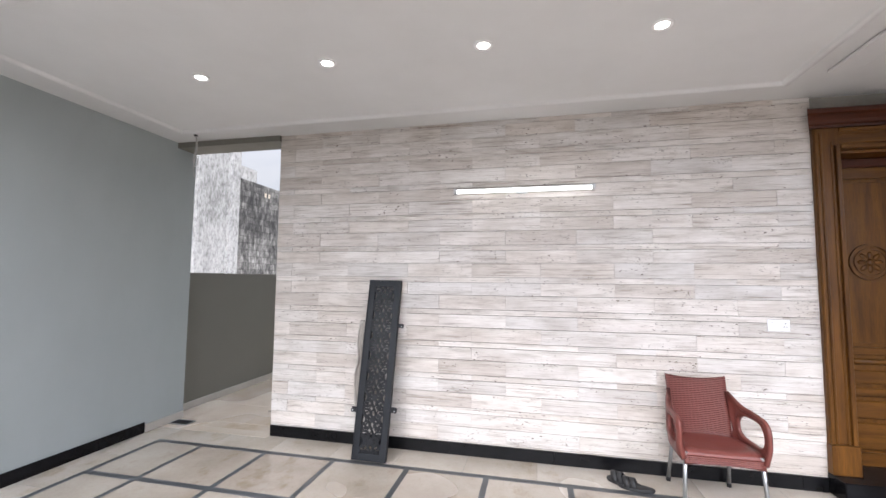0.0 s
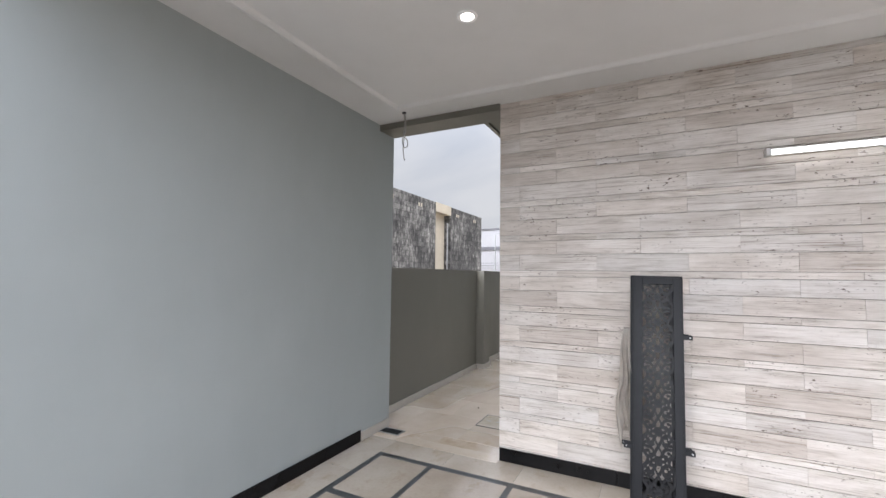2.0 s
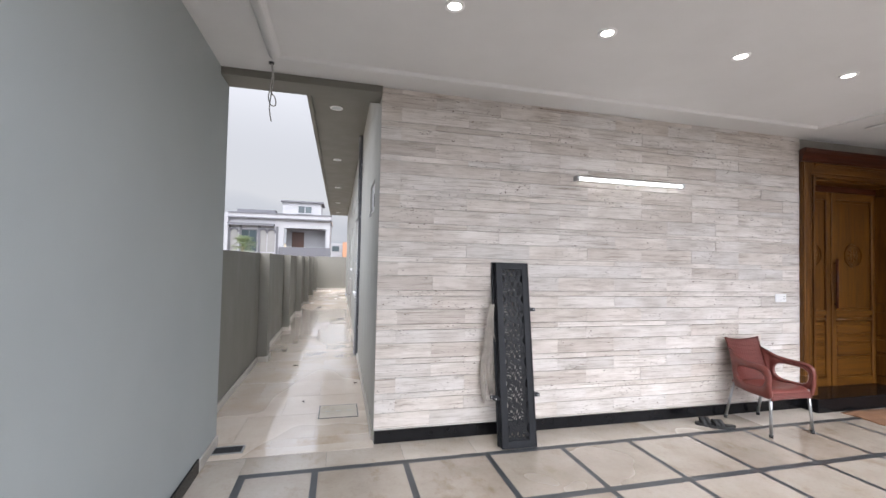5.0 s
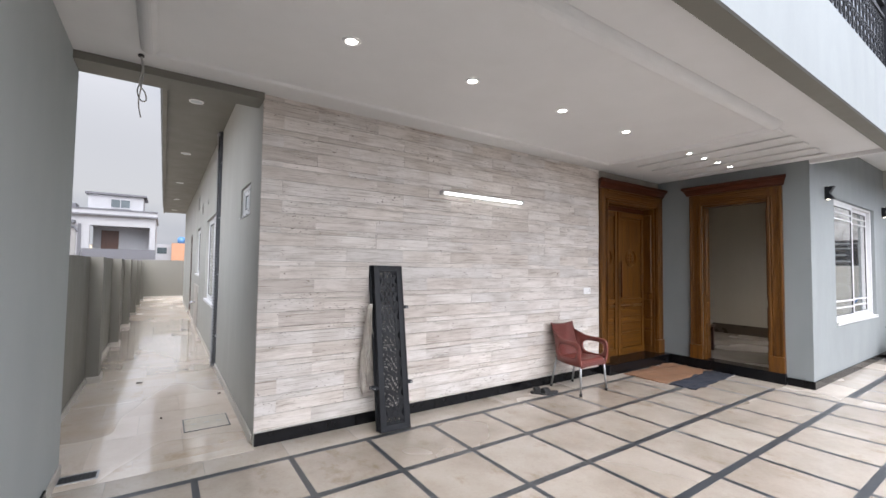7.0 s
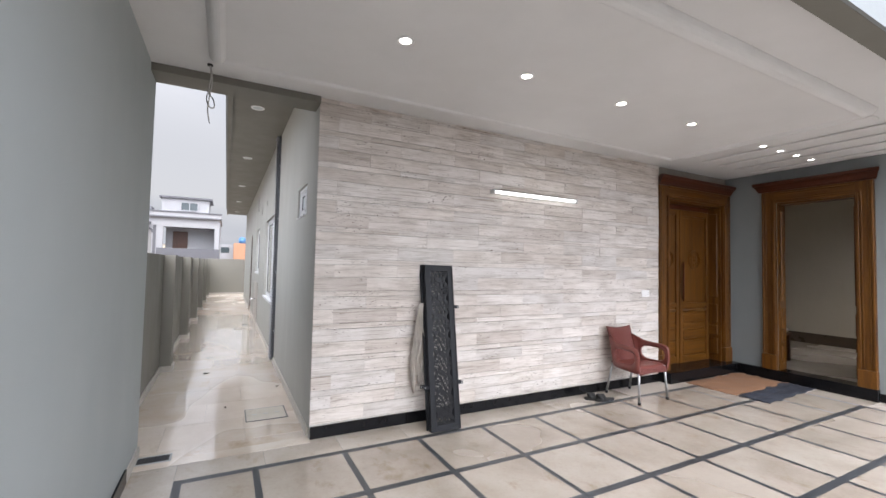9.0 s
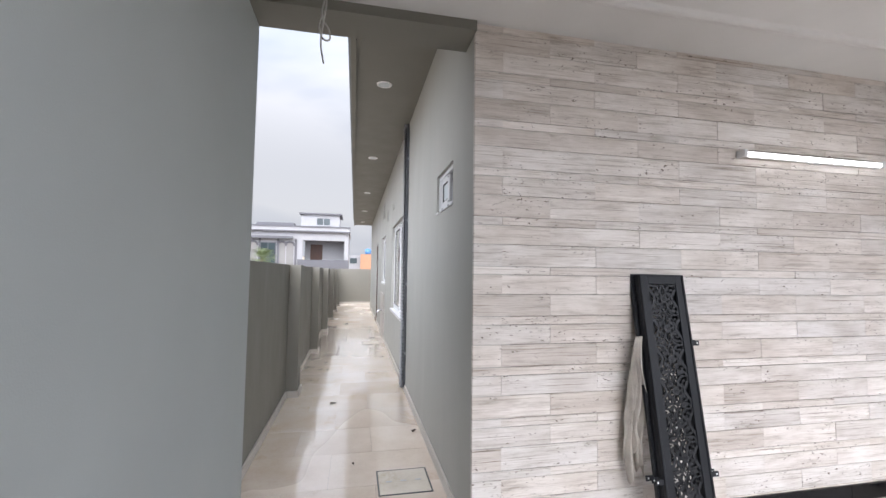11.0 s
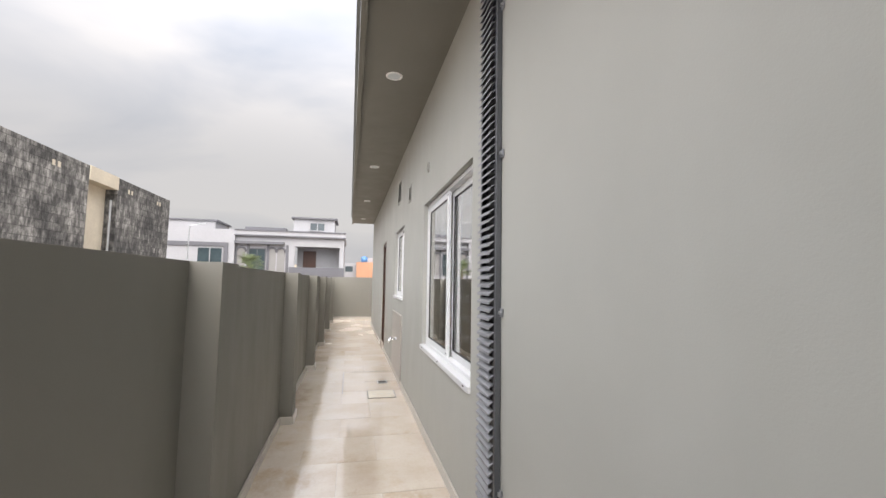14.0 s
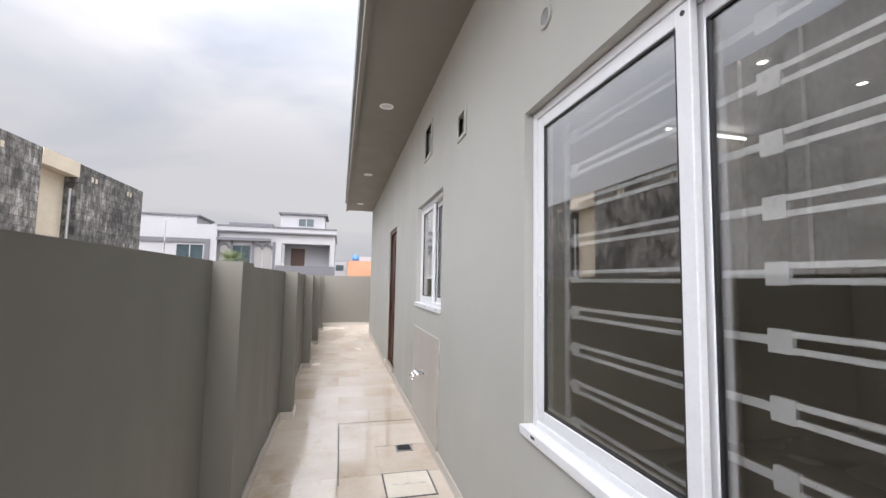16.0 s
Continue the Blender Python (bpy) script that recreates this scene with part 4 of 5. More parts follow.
# black discs painted in for the shade of the socket's holes
for x, z in ((0.045, 0.014), (0.036, -0.01), (0.054, -0.01)):
    part("pin_hole", disc(bmesh.new(), x, z, -0.0112, -0.0102, 0, 0.004, 8), SEAL, sw)

# ---- leaning fretwork panels ----
def ribbon(bm, pts, w, y0, y1):
    """A flat strip of metal along a line of points in the panel's plane."""
    left, right = [], []
    for k, p in enumerate(pts):
        a, b = Vector(pts[max(k - 1, 0)]), Vector(pts[min(k + 1, len(pts) - 1)])
        d = (b - a)
        d = d.normalized() if d.length else Vector((1, 0))
        o = Vector((-d.y, d.x)) * w / 2
        left.append(Vector(p) + o)
        right.append(Vector(p) - o)
    rows = [[bm.verts.new((q.x, y, q.y)) for q, y in ((l, y0), (r, y0), (r, y1), (l, y1))] for l, r in zip(left, right)]
    for a, b in zip(rows, rows[1:]):
        for i in range(4):
            bm.faces.new((a[i], a[(i + 1) % 4], b[(i + 1) % 4], b[i]))
    bm.faces.new(rows[0][::-1])
    bm.faces.new(rows[-1])


def scroll(cx, cz, r, a0, turns, side, n=16):
    return [(cx + side * r * (1 - 0.75 * k / n) * math.cos(a0 + turns * 6.28318 * k / n), cz + r * (1 - 0.75 * k / n) * math.sin(a0 + turns * 6.28318 * k / n)) for k in range(n + 1)]


def leafshape(cx, cz, L, W, ang, n=10):
    out = []
    for k in range(2 * n + 1):
        t = k / n if k <= n else 2 - k / n
        s = 1 if k <= n else -1
        u, v = L * t, s * W * math.sin(math.pi * t) * (1 - 0.35 * t)
        out.append((cx + u * math.cos(ang) - v * math.sin(ang), cz + u * math.sin(ang) + v * math.cos(ang)))
    return out


def fret_panel(m, label, fret=True):
    p = thing("fretwork_panel", m, label, "panel", "leaning fretwork panels")
    W, H, B = 0.315, 1.585, 0.060
    part("frame", frame_boxes("y", -0.02, 0.0, -W / 2, W / 2, 0.0, H, B, 0.002), DARK_METAL, p)
    part("rim", frame_boxes("y", -0.026, -0.0202, -W / 2, W / 2, 0.0, H, 0.012, 0.001), DARK_METAL, p)
    if fret:
        bm = bmesh.new()
        step = (H - 2 * B) / 8
        hw = W / 2 - B
        for c in range(8):
            z = B + step * (c + 0.5)
            y0, y1 = -0.013, -0.008
            for s in (-1, 1):
                ribbon(bm, scroll(s * hw * 0.60, z + step * 0.24, hw * 0.40, 1.2, 1.15, s), 0.0105, y0, y1)
                ribbon(bm, scroll(s * hw * 0.60, z - step * 0.24, hw * 0.40, -1.2, -1.15, s), 0.0105, y0 - 0.0004, y1 - 0.0004)
                ribbon(bm, [(s * hw, z + step * (q - 0.5)) if abs(q - 0.5) > 0.3 else (s * (hw - 0.035 * math.cos((q - 0.5) * 5.2)), z + step * (q - 0.5)) for q in [i / 12 for i in range(13)]], 0.016, y0 - 0.0008, y1 - 0.0008)
                ribbon(bm, leafshape(s * 0.006, z, hw * 0.62, 0.020, 0.62 if s > 0 else math.pi - 0.62), 0.0085, y0 - 0.0012, y1 - 0.0012)
                ribbon(bm, leafshape(s * 0.006, z, hw * 0.62, 0.020, -0.62 if s > 0 else math.pi + 0.62), 0.0085, y0 - 0.0016, y1 - 0.0016)
                ribbon(bm, leafshape(s * hw * 0.98, z + step * 0.48, hw * 0.75, 0.018, (math.pi if s > 0 else 0) - s * 0.25), 0.0085, y0 - 0.002, y1 - 0.002)
            ribbon(bm, leafshape(0, z + 0.004, step * 0.47, 0.024, math.pi / 2), 0.010, y0 - 0.0024, y1 - 0.0024)
            ribbon(bm, leafshape(0, z - 0.004, step * 0.47, 0.024, -math.pi / 2), 0.010, y0 - 0.0028, y1 - 0.0028)
            ribbon(bm, [(0.02 * math.cos(6.28318 * k / 12), z + 0.02 * math.sin(6.28318 * k / 12)) for k in range(13)], 0.012, y0 - 0.0032, y1 - 0.0032)
        part("fretwork", bm, FRET, p, "cut floral scrollwork")
    for x, z in ((W / 2, 0.42), (W / 2, 1.16), (-W / 2, 0.40)):
        a, b = (x, x + 0.055) if x > 0 else (x - 0.055, x)
        lug = boxes((a, b, -0.016, -0.010, z - 0.015, z + 0.015), bevel=0.002)
        lp = part("lug", lug, DARK_METAL, p)
        c = (a + b) / 2 + (0.012 if x > 0 else -0.012)
        part("bolt_hole", disc(bmesh.new(), c, z, -0.0175, -0.0162, 0, 0.006, 10), PVC, lp)
    return p


lean = math.degrees(math.atan2(0.285, 1.55))
fret_panel(pose(-1.425, 3.505, 0.004, -lean, 0.8, 0), "charcoal metal panel of floral fretwork leaning on the stone wall")
fret_panel(pose(-1.428, 3.532, 0.004, -lean, 0.8, 0), "charcoal metal panel leaning behind the fretwork panel")
fret_panel(pose(-1.440, 3.562, 0.004, -lean, 0.5, 0), "charcoal metal frame leaning behind the fretwork panels", False)

# a rag hung on the panels' edge
bm = bmesh.new()
N, M = 40, 30
grid = []
for i in range(N + 1):
    t = i / N
    row = []
    for j in range(M + 1):
        s = j / M
        width = 0.04 + 0.085 * min(1.0, t * 1.5) * (1 - 0.5 * max(0.0, t - 0.7) * 3.3 * (0.4 + s))
        fold = 0.024 * math.sin(s * 19 + t * 2.2) * min(1, t * 3) + 0.012 * math.sin(s * 41 + t * 5 + 2 * math.sin(t * 9)) * min(1, t * 3)
        x = -width * (1 - s) - 0.010 * math.sin(t * 9) + 0.025 * t
        z = -0.74 * t - (0.08 * math.sin(s * 9 + 1) + 0.06 * math.sin(s * 23)) * t * t
        row.append(bm.verts.new((x, fold + 0.03 * t, z)))
    grid.append(row)
for i in range(N):
    for j in range(M):
        bm.faces.new((grid[i][j], grid[i][j + 1], grid[i + 1][j + 1], grid[i + 1][j]))
rag = link_mesh("rag", bm, CLOTH, None, "", True)
rag.matrix_world = pose(-1.585, 3.715, 1.19)
tagged(rag, "dusty white cotton rag hanging on the fretwork panels", "rag")
sol = rag.modifiers.new("thick", "SOLIDIFY")
sol.thickness = 0.004

# ---- the chair ----
def weave(name, col):
    m, n, l, b = nodes_of(name)
    co = n.new("ShaderNodeTexCoord")
    w1, w2 = n.new("ShaderNodeTexWave"), n.new("ShaderNodeTexWave")
    for w, d, s in ((w1, "Z", 24.0), (w2, "X", 11.0)):
        w.wave_type, w.bands_direction = "BANDS", d
        w.inputs["Scale"].default_value = s
        l.new(co.outputs["Object"], w.inputs["Vector"])
    w1.inputs["Distortion"].default_value = 1.4
    h = n.new("ShaderNodeMath")
    h.operation = "MULTIPLY"
    l.new(w1.outputs["Fac"], h.inputs[0])
    l.new(number(n, l, w2.outputs["Fac"], 0.5, 1.0, 0.0, 1.0), h.inputs[1])
    # shade of the weave's hollows is put into the colour, besides the bump
    c = ramp(n, l, h.outputs[0], [(0.1, [k * 0.62 for k in col]), (0.6, col)])
    l.new(c, b.inputs["Base Color"])
    b.inputs["Roughness"].default_value = 0.38
    bumped(n, l, b, h.outputs[0], 0.7, 0.006)
    return m


WEAVE = weave("woven_plastic", (0.170, 0.045, 0.036))
chair = thing("plastic_chair", pose(1.235, 3.50, 0.0, 0, 0, 0), "oxblood moulded plastic armchair with steel legs by the stone wall", "chair")


def shell(bm, rows, closed=False):
    vs = [[bm.verts.new(p) for p in r] for r in rows]
    for a, b in zip(vs, vs[1:]):
        for k in range(len(a) - 1):
            bm.faces.new((a[k], a[k + 1], b[k + 1], b[k]))
    return vs


def thick(ob, t, levels=0):
    s = ob.modifiers.new("thick", "SOLIDIFY")
    s.thickness, s.offset = t, 0.0
    if levels:
        d = ob.modifiers.new("round", "SUBSURF")
        d.levels = d.render_levels = levels
    return ob


# back: leans away, wings curl forward and fall to the arms
rows = []
for i in range(13):
    t = i / 12
    z = 0.40 + 0.425 * t
    hw = 0.200 + 0.016 * t
    y = 0.165 + 0.105 * t ** 1.2
    rows.append([(hw * u, y - 0.050 * u * u * (1.0 - 0.6 * t), z + 0.026 * (u * u - 0.55) * t ** 3) for u in [j / 8 - 1 for j in range(17)]])
bm = bmesh.new()
shell(bm, rows)
thick(part("backrest", bm, WEAVE, chair, "woven-pattern moulded back", True), 0.014)
rows = []
for i in range(13):
    t = i / 12
    y = -0.245 + 0.42 * t
    rows.append([((0.245 - 0.03 * t) * u, y, 0.425 - 0.020 * t - 0.022 * (1 - u * u) * math.sin(math.pi * min(1, t * 1.1)) - (0.035 * (1 - t * 6) ** 2 if t < 1 / 6 else 0)) for u in [j / 6 - 1 for j in range(13)]])
bm = bmesh.new()
shell(bm, rows)
thick(part("seat", bm, PLASTIC, chair, "", True), 0.016)
rows = [[(0.245 * u, -0.245 - 0.004 * i, 0.392 - 0.02 * i - (0.012 * (1 - u * u) * -1 if i == 3 else 0)) for u in [j / 8 - 1 for j in range(17)]] for i in range(4)]
bm = bmesh.new()
shell(bm, rows)
thick(part("apron", bm, WEAVE, chair, "", True), 0.014)
for s in (-1, 1):
    # side: arm, front and shoulder in one moulded panel round an open hand hole
    edge = [(-0.262, 0.352), (-0.268, 0.46), (-0.268, 0.56), (-0.258, 0.612), (-0.225, 0.638), (-0.14, 0.644), (-0.04, 0.646), (0.05, 0.656), (0.115, 0.676), (0.165, 0.712), (0.21, 0.768), (0.25, 0.838), (0.215, 0.75), (0.198, 0.70), (0.166, 0.58), (0.142, 0.47), (0.138, 0.372), (0.06, 0.366), (-0.10, 0.36)]
    hole = (-0.064, 0.522)
    rows = []
    for k in range(49):
        a = 6.28318 * k / 48
        c, d = math.cos(a), math.sin(a)
        far = 9.0
        for (y0, z0), (y1, z1) in zip(edge, edge[1:] + edge[:1]):
            den = c * (z1 - z0) - d * (y1 - y0)
            if abs(den) > 1e-9:
                t = ((y0 - hole[0]) * (z1 - z0) - (z0 - hole[1]) * (y1 - y0)) / den
                q = ((y0 - hole[0]) * d - (z0 - hole[1]) * c) / den
                if t > 0 and -1e-6 <= q <= 1.000001:
                    far = min(far, t)
        near = 1.0 / ((abs(c / 0.158) ** 2.8 + abs(d / 0.086) ** 2.8) ** (1 / 2.8))
        line = []
        for i in range(7):
            r = near + (far - near) * i / 6
            y, z = hole[0] + r * c, hole[1] + r * d
            bow = 0.016 * math.sin(math.pi * i / 6)
            line.append((s * (0.262 - 0.054 * min(1.0, max(0.0, (y + 0.06) / 0.23)) ** 1.4 + bow - 0.02 * max(0.0, 0.45 - z) / 0.1), y, z))
        rows.append(line)
    bm = bmesh.new()
    shell(bm, rows)
    bmesh.ops.remove_doubles(bm, verts=bm.verts, dist=0.0001)
    thick(part("armrest", bm, PLASTIC, chair, "moulded arm with an open hand hole", True), 0.030)
    for y0, y1, z1, out in ((-0.235, -0.258, 0.36, 0.255), (0.165, 0.245, 0.36, 0.215)):
        leg = part("leg", rod(bmesh.new(), (s * (out - 0.023), y0, z1 + 0.05), (s * out, y1, 0.022), 0.0135), STEEL, chair, "brushed steel tube leg", True)
        part("foot", rod(bmesh.new(), (s * (out - 0.0015), y1, 0.03), (s * (out + 0.0005), y1, 0.0), 0.017), RUBBER, leg, "black rubber foot", True)

# ---- slippers ----
def slipper(m, label):
    s = thing("slipper", m, label, "slipper", "slippers by the chair")
    n = 20
    outline = []
    for k in range(n):
        a = 6.28318 * k / n
        y = 0.132 * math.sin(a)
        outline.append(((0.048 - 0.010 * math.sin(a + 2.6)) * math.cos(a), y))
    bm = bmesh.new()
    low, mid, top = [[bm.verts.new((x * q, y * q, z + 0.004 * max(0.0, -y) / 0.13)) for x, y in outline] for q, z in ((0.97, 0.0), (1.0, 0.010), (0.98, 0.024))]
    for a, b in ((low, mid), (mid, top)):
        for k in range(n):
            bm.faces.new((a[k], a[(k + 1) % n], b[(k + 1) % n], b[k]))
    bm.faces.new(low[::-1])
    bm.faces.new(top)
    part("sole", bm, RUBBER, s)
    for y0, w in ((0.055, 0.035), (0.01, 0.03)):
        rows = []
        for i in range(9):
            a = math.pi * i / 8
            rows.append([(0.046 * math.cos(a), y0 + w * q + (0.02 * math.sin(a)), 0.018 + 0.060 * math.sin(a)) for q in (-0.6, 0.6)])
        bm = bmesh.new()
        shell(bm, rows)
        thick(part("strap", bm, RUBBER, s, "", True), 0.006)
    return s


slipper(pose(0.66, 3.60, 0.0, 0, 0, 62), "worn black rubber slipper on the tiles")
slipper(pose(0.735, 3.53, 0.0, 0, 0, 74), "worn black rubber slipper beside its pair")

# ---- mats before the doors ----
def sheet(name, m, w, d, mat, label, cat, wob, t, nx=26, ny=18):
    bm = bmesh.new()
    g = [[bm.verts.new((w * (i / nx - 0.5) + 0.012 * math.sin(j * 1.3), d * (j / ny - 0.5) + 0.012 * math.sin(i * 0.9), t + wob * max(0.0, noise.noise(Vector((i * 0.28, j * 0.3, w))))) ) for j in range(ny + 1)] for i in range(nx + 1)]
    for i in range(nx):
        for j in range(ny):
            bm.faces.new((g[i][j], g[i + 1][j], g[i + 1][j + 1], g[i][j + 1]))
    ob = link_mesh(name, bm, mat, None, "", True)
    ob.matrix_world = m
    s = ob.modifiers.new("thick", "SOLIDIFY")
    s.thickness, s.offset = t, -1.0
    return tagged(ob, label, cat)


sheet("cardboard_sheet", pose(3.12, 3.30, 0.001, 0, 0, 1), 1.34, 0.64, CARD, "flattened brown cardboard lying before the carved door", "cardboard", 0.03, 0.006)
sheet("door_mat", pose(3.14, 2.815, 0.001, 0, 0, 3), 1.32, 0.33, NAVY, "rumpled navy blue mat before the open doorway", "mat", 0.028, 0.008)

# ---- lane: covers, drain, tap, louvre ----
SLAB_PALE = marble("pale_marble_lid", (0.52, 0.46, 0.38), (0.62, 0.565, 0.48), (0.69, 0.64, 0.56), 0.08, 0.2, False)


def cover(m, w, d, label, holes=True):
    c = thing("manhole_cover", m, label, "cover", "lane covers")
    part("rim", boxes((-w / 2, w / 2, -d / 2, -d / 2 + 0.011, 0.0, 0.004), (-w / 2, w / 2, d / 2 - 0.011, d / 2, 0.0, 0.004), (-w / 2, -w / 2 + 0.011, -d / 2 + 0.011, d / 2 - 0.011, 0.0, 0.004), (w / 2 - 0.011, w / 2, -d / 2 + 0.011, d / 2 - 0.011, 0.0, 0.004)), INLAY, c)
    part("lid", boxes((-w / 2 + 0.012, w / 2 - 0.012, -d / 2 + 0.012, d / 2 - 0.012, 0.0, 0.0045), bevel=0.001), SLAB_PALE, c)
    for x in (-w * 0.28, 0.0, w * 0.28) if holes else ():
        part("lift_slot", boxes((x - 0.022, x + 0.022, -0.008, 0.008, 0.0046, 0.006)), STEEL, c)
    return c


cover(pose(-2.91, 4.66, 0.001), 0.39, 0.37, "pale marble manhole cover with steel lift slots")
cover(pose(-2.93, 10.83, 0.001), 0.38, 0.40, "pale marble manhole cover beside the tap")


def drain(m, w, d, label):
    g = thing("drain_grate", m, label, "drain", "floor drains")
    part("frame", boxes((-w / 2, w / 2, -d / 2, -d / 2 + 0.014, 0.0, 0.006), (-w / 2, w / 2, d / 2 - 0.014, d / 2, 0.0, 0.006), (-w / 2, -w / 2 + 0.014, -d / 2 + 0.014, d / 2 - 0.014, 0.0, 0.006), (w / 2 - 0.014, w / 2, -d / 2 + 0.014, d / 2 - 0.014, 0.0, 0.006)), STEEL, g)
    # flat black sheet in place of a shaded hollow below the grate
    part("pit", boxes((-w / 2 + 0.014, w / 2 - 0.014, -d / 2 + 0.014, d / 2 - 0.014, 0.0, 0.001)), SEAL, g)
    k = max(5, int(w / 0.028))
    for i in range(k):
        x = -w / 2 + 0.02 + (w - 0.04) * (i + 0.25) / k
        part("slat", boxes((x, x + (w - 0.04) / k * 0.5, -d / 2 + 0.014, d / 2 - 0.014, 0.001, 0.005)), DARK_METAL, g)


access = thing("access_slab", pose(-3.05, 11.6, 0.0005), "marble access slab in the lane outlined by a dark joint", "slab")
for r in ((-0.41, 0.40, 0.698, 0.71, 0.0, 0.0012), (-0.41, -0.40, -0.70, 0.697, 0.0, 0.0012)):
    part("joint", boxes(r), INLAY, access)


drain(pose(-3.775, 3.925, 0.001), 0.24, 0.14, "dark iron drain grate at the start of the lane")
drain(pose(-2.865, 11.52, 0.001), 0.15, 0.15, "small steel floor drain below the tap")

slab = setting("splash_slab", boxes((LANE_X - 0.02, LANE_X - 0.001, 11.17, 12.43, 0.085, 1.045), bevel=0.003), SLAB, "beige stone splash slab behind the tap", "slab")
tap = thing("tap", facing_west(LANE_X - 0.02, 11.83, 0.62), "chrome double bib tap on the beige stone slab", "tap")
for x in (-0.03, 0.075):
    bib = part("spout", rod(rod(bmesh.new(), (x, 0.0, 0), (x, -0.10, 0.0), 0.013), (x, -0.095, 0.004), (x, -0.125, -0.055), 0.011), CHROME, tap, "", True)
    part("lever", boxes((x - 0.028, x + 0.028, -0.082, -0.066, 0.028, 0.038), bevel=0.003), CHROME, bib)
    part("spindle", rod(bmesh.new(), (x, -0.074, 0.0), (x, -0.074, 0.03), 0.008), CHROME, bib)
    part("flange", disc(bmesh.new(), x, 0.0, -0.006, -0.0005, 0, 0.026, 18), CHROME, bib)

louvre = thing("louvre_screen", facing_west(LANE_X, 7.27, 0.045), "tall narrow slate grey metal louvre fixed to the lane wall", "louvre")
LW, LH, LD = 0.272, 3.53, 0.062
for x in (0.0, LW - 0.028):
    part("side_rail", boxes((x, x + 0.028, -0.034, -0.002, 0.0, LH), bevel=0.002), RAIL_METAL, louvre)
for z in (0.0, LH - 0.02):
    part("end_rail", boxes((0.0285, LW - 0.0285, -LD, -0.002, z, z + 0.02)), SLATE_METAL, louvre)
bm = bmesh.new()
extrude_profile(bm, [(-LD + 0.003, -0.004), (-LD + 0.003, 0.009), (-0.031, 0.028), (-0.031, 0.023), (-LD + 0.007, 0.004)], "x", 0.029, LW - 0.029)
first = part("slat", bm, SLATE_METAL, louvre)
first.location = (0, 0, 0.024)
k = 1
while 0.024 + 0.0445 * k < LH - 0.05:
    ob = new("slat", first.data)
    ob.parent, ob.location = louvre, (0, 0, 0.024 + 0.0445 * k)
    k += 1
# charcoal sheet added behind the slats to stand for shade in their gaps
part("back_sheet", boxes((0.029, LW - 0.029, -0.0055, -0.002, 0.02, LH - 0.02)), DARK_METAL, louvre)
for z in (0.45, 1.36, 2.21, 3.05):
    lug = part("lug", boxes((LW + 0.0005, LW + 0.038, -0.012, -0.003, z - 0.022, z + 0.022), bevel=0.003), SLATE_METAL, louvre)
    part("bolt", disc(bmesh.new(), LW + 0.02, z, -0.022, -0.0122, 0, 0.011, 8), STEEL, lug)

# dead leaves and grit on the lane
LEAF = plain("dead_leaf", (0.055, 0.035, 0.022), 0.8, 0, 0.3, 20, 90, 0.2)
for x, y, a in ((-3.52, 6.63, 20), (-2.70, 5.62, 70), (-3.28, 5.0, 130)):
    bm = bmesh.new()
    r = 0.035 if x < -3.5 or x > -2.8 else 0.014
    pts = [bm.verts.new((r * q * math.cos(k * 1.0472), r * q * 0.7 * math.sin(k * 1.0472), 0.006 + 0.012 * ((k * 7) % 3) / 2)) for k, q in enumerate((1.3, 0.6, 1.0, 1.2, 0.5, 0.9))]
    c = bm.verts.new((0, 0, 0.004))
    for k in range(6):
        bm.faces.new((c, pts[k], pts[(k + 1) % 6]))
    ob = link_mesh("dead_leaf", bm, LEAF)
    ob.matrix_world = pose(x, y, 0.001, 0, 0, a)
    ob.modifiers.new("thick", "SOLIDIFY").thickness = 0.003
    tagged(ob, "crumpled dark dead leaf on the lane floor", "leaf", "dead leaves")

# ---- balcony railing and the far end of the forecourt ----
rail = thing("balcony_railing", pose(0, EDGE_Y + 0.06, 3.705), "black wrought iron balcony railing with scrollwork", "railing")
posts = (-3.7, -1.4, 0.86, 3.35)
for x in posts:
    part("post", boxes((x - 0.045, x + 0.045, -0.045, 0.045, 0.0, 0.98), bevel=0.004), DARK_METAL, rail)
for x0, x1 in zip(posts, posts[1:]):
    for z in (0.10, 0.70, 0.86):
        part("rail_bar", boxes((x0 + 0.046, x1 - 0.046, -0.018, 0.018, z, z + 0.035)), DARK_METAL, rail)
    x, k = x0 + 0.10, 0
    while x < x1 - 0.08:
        baluster = part("baluster", boxes((x - 0.008, x + 0.008, -0.008, 0.008, 0.136, 0.699)), DARK_METAL, rail)
        for q, zz in ((1, 0.22), (-1, 0.36), (1, 0.50), (-1, 0.63)):
            bm = bmesh.new()
            ribbon(bm, scroll(x + 0.05 * q, zz, 0.05, 0.5, 1.2, q), 0.012, -0.006, 0.006)
            part("scroll", bm, DARK_METAL, baluster)
        x, k = x + 0.135, k + 1
    part("mesh_strip", boxes((x0 + 0.046, x1 - 0.046, 0.02, 0.024, 0.0, 0.10), (x0 + 0.046, x1 - 0.046, 0.02, 0.024, 0.736, 0.858)), STEEL, rail, "grey perforated strip")
rail2 = thing("balcony_railing", pose(0, EDGE_Y + 0.10, 3.625), "black wrought iron railing of the lower balcony", "railing")
for x in (4.1, 6.4, 8.7):
    part("post", boxes((x - 0.04, x + 0.04, -0.04, 0.04, 0.0, 0.92), bevel=0.004), DARK_METAL, rail2)
for z in (0.08, 0.66, 0.82):
    part("rail_bar", boxes((3.99, 9.0, -0.016, 0.016, z, z + 0.03)), DARK_METAL, rail2)
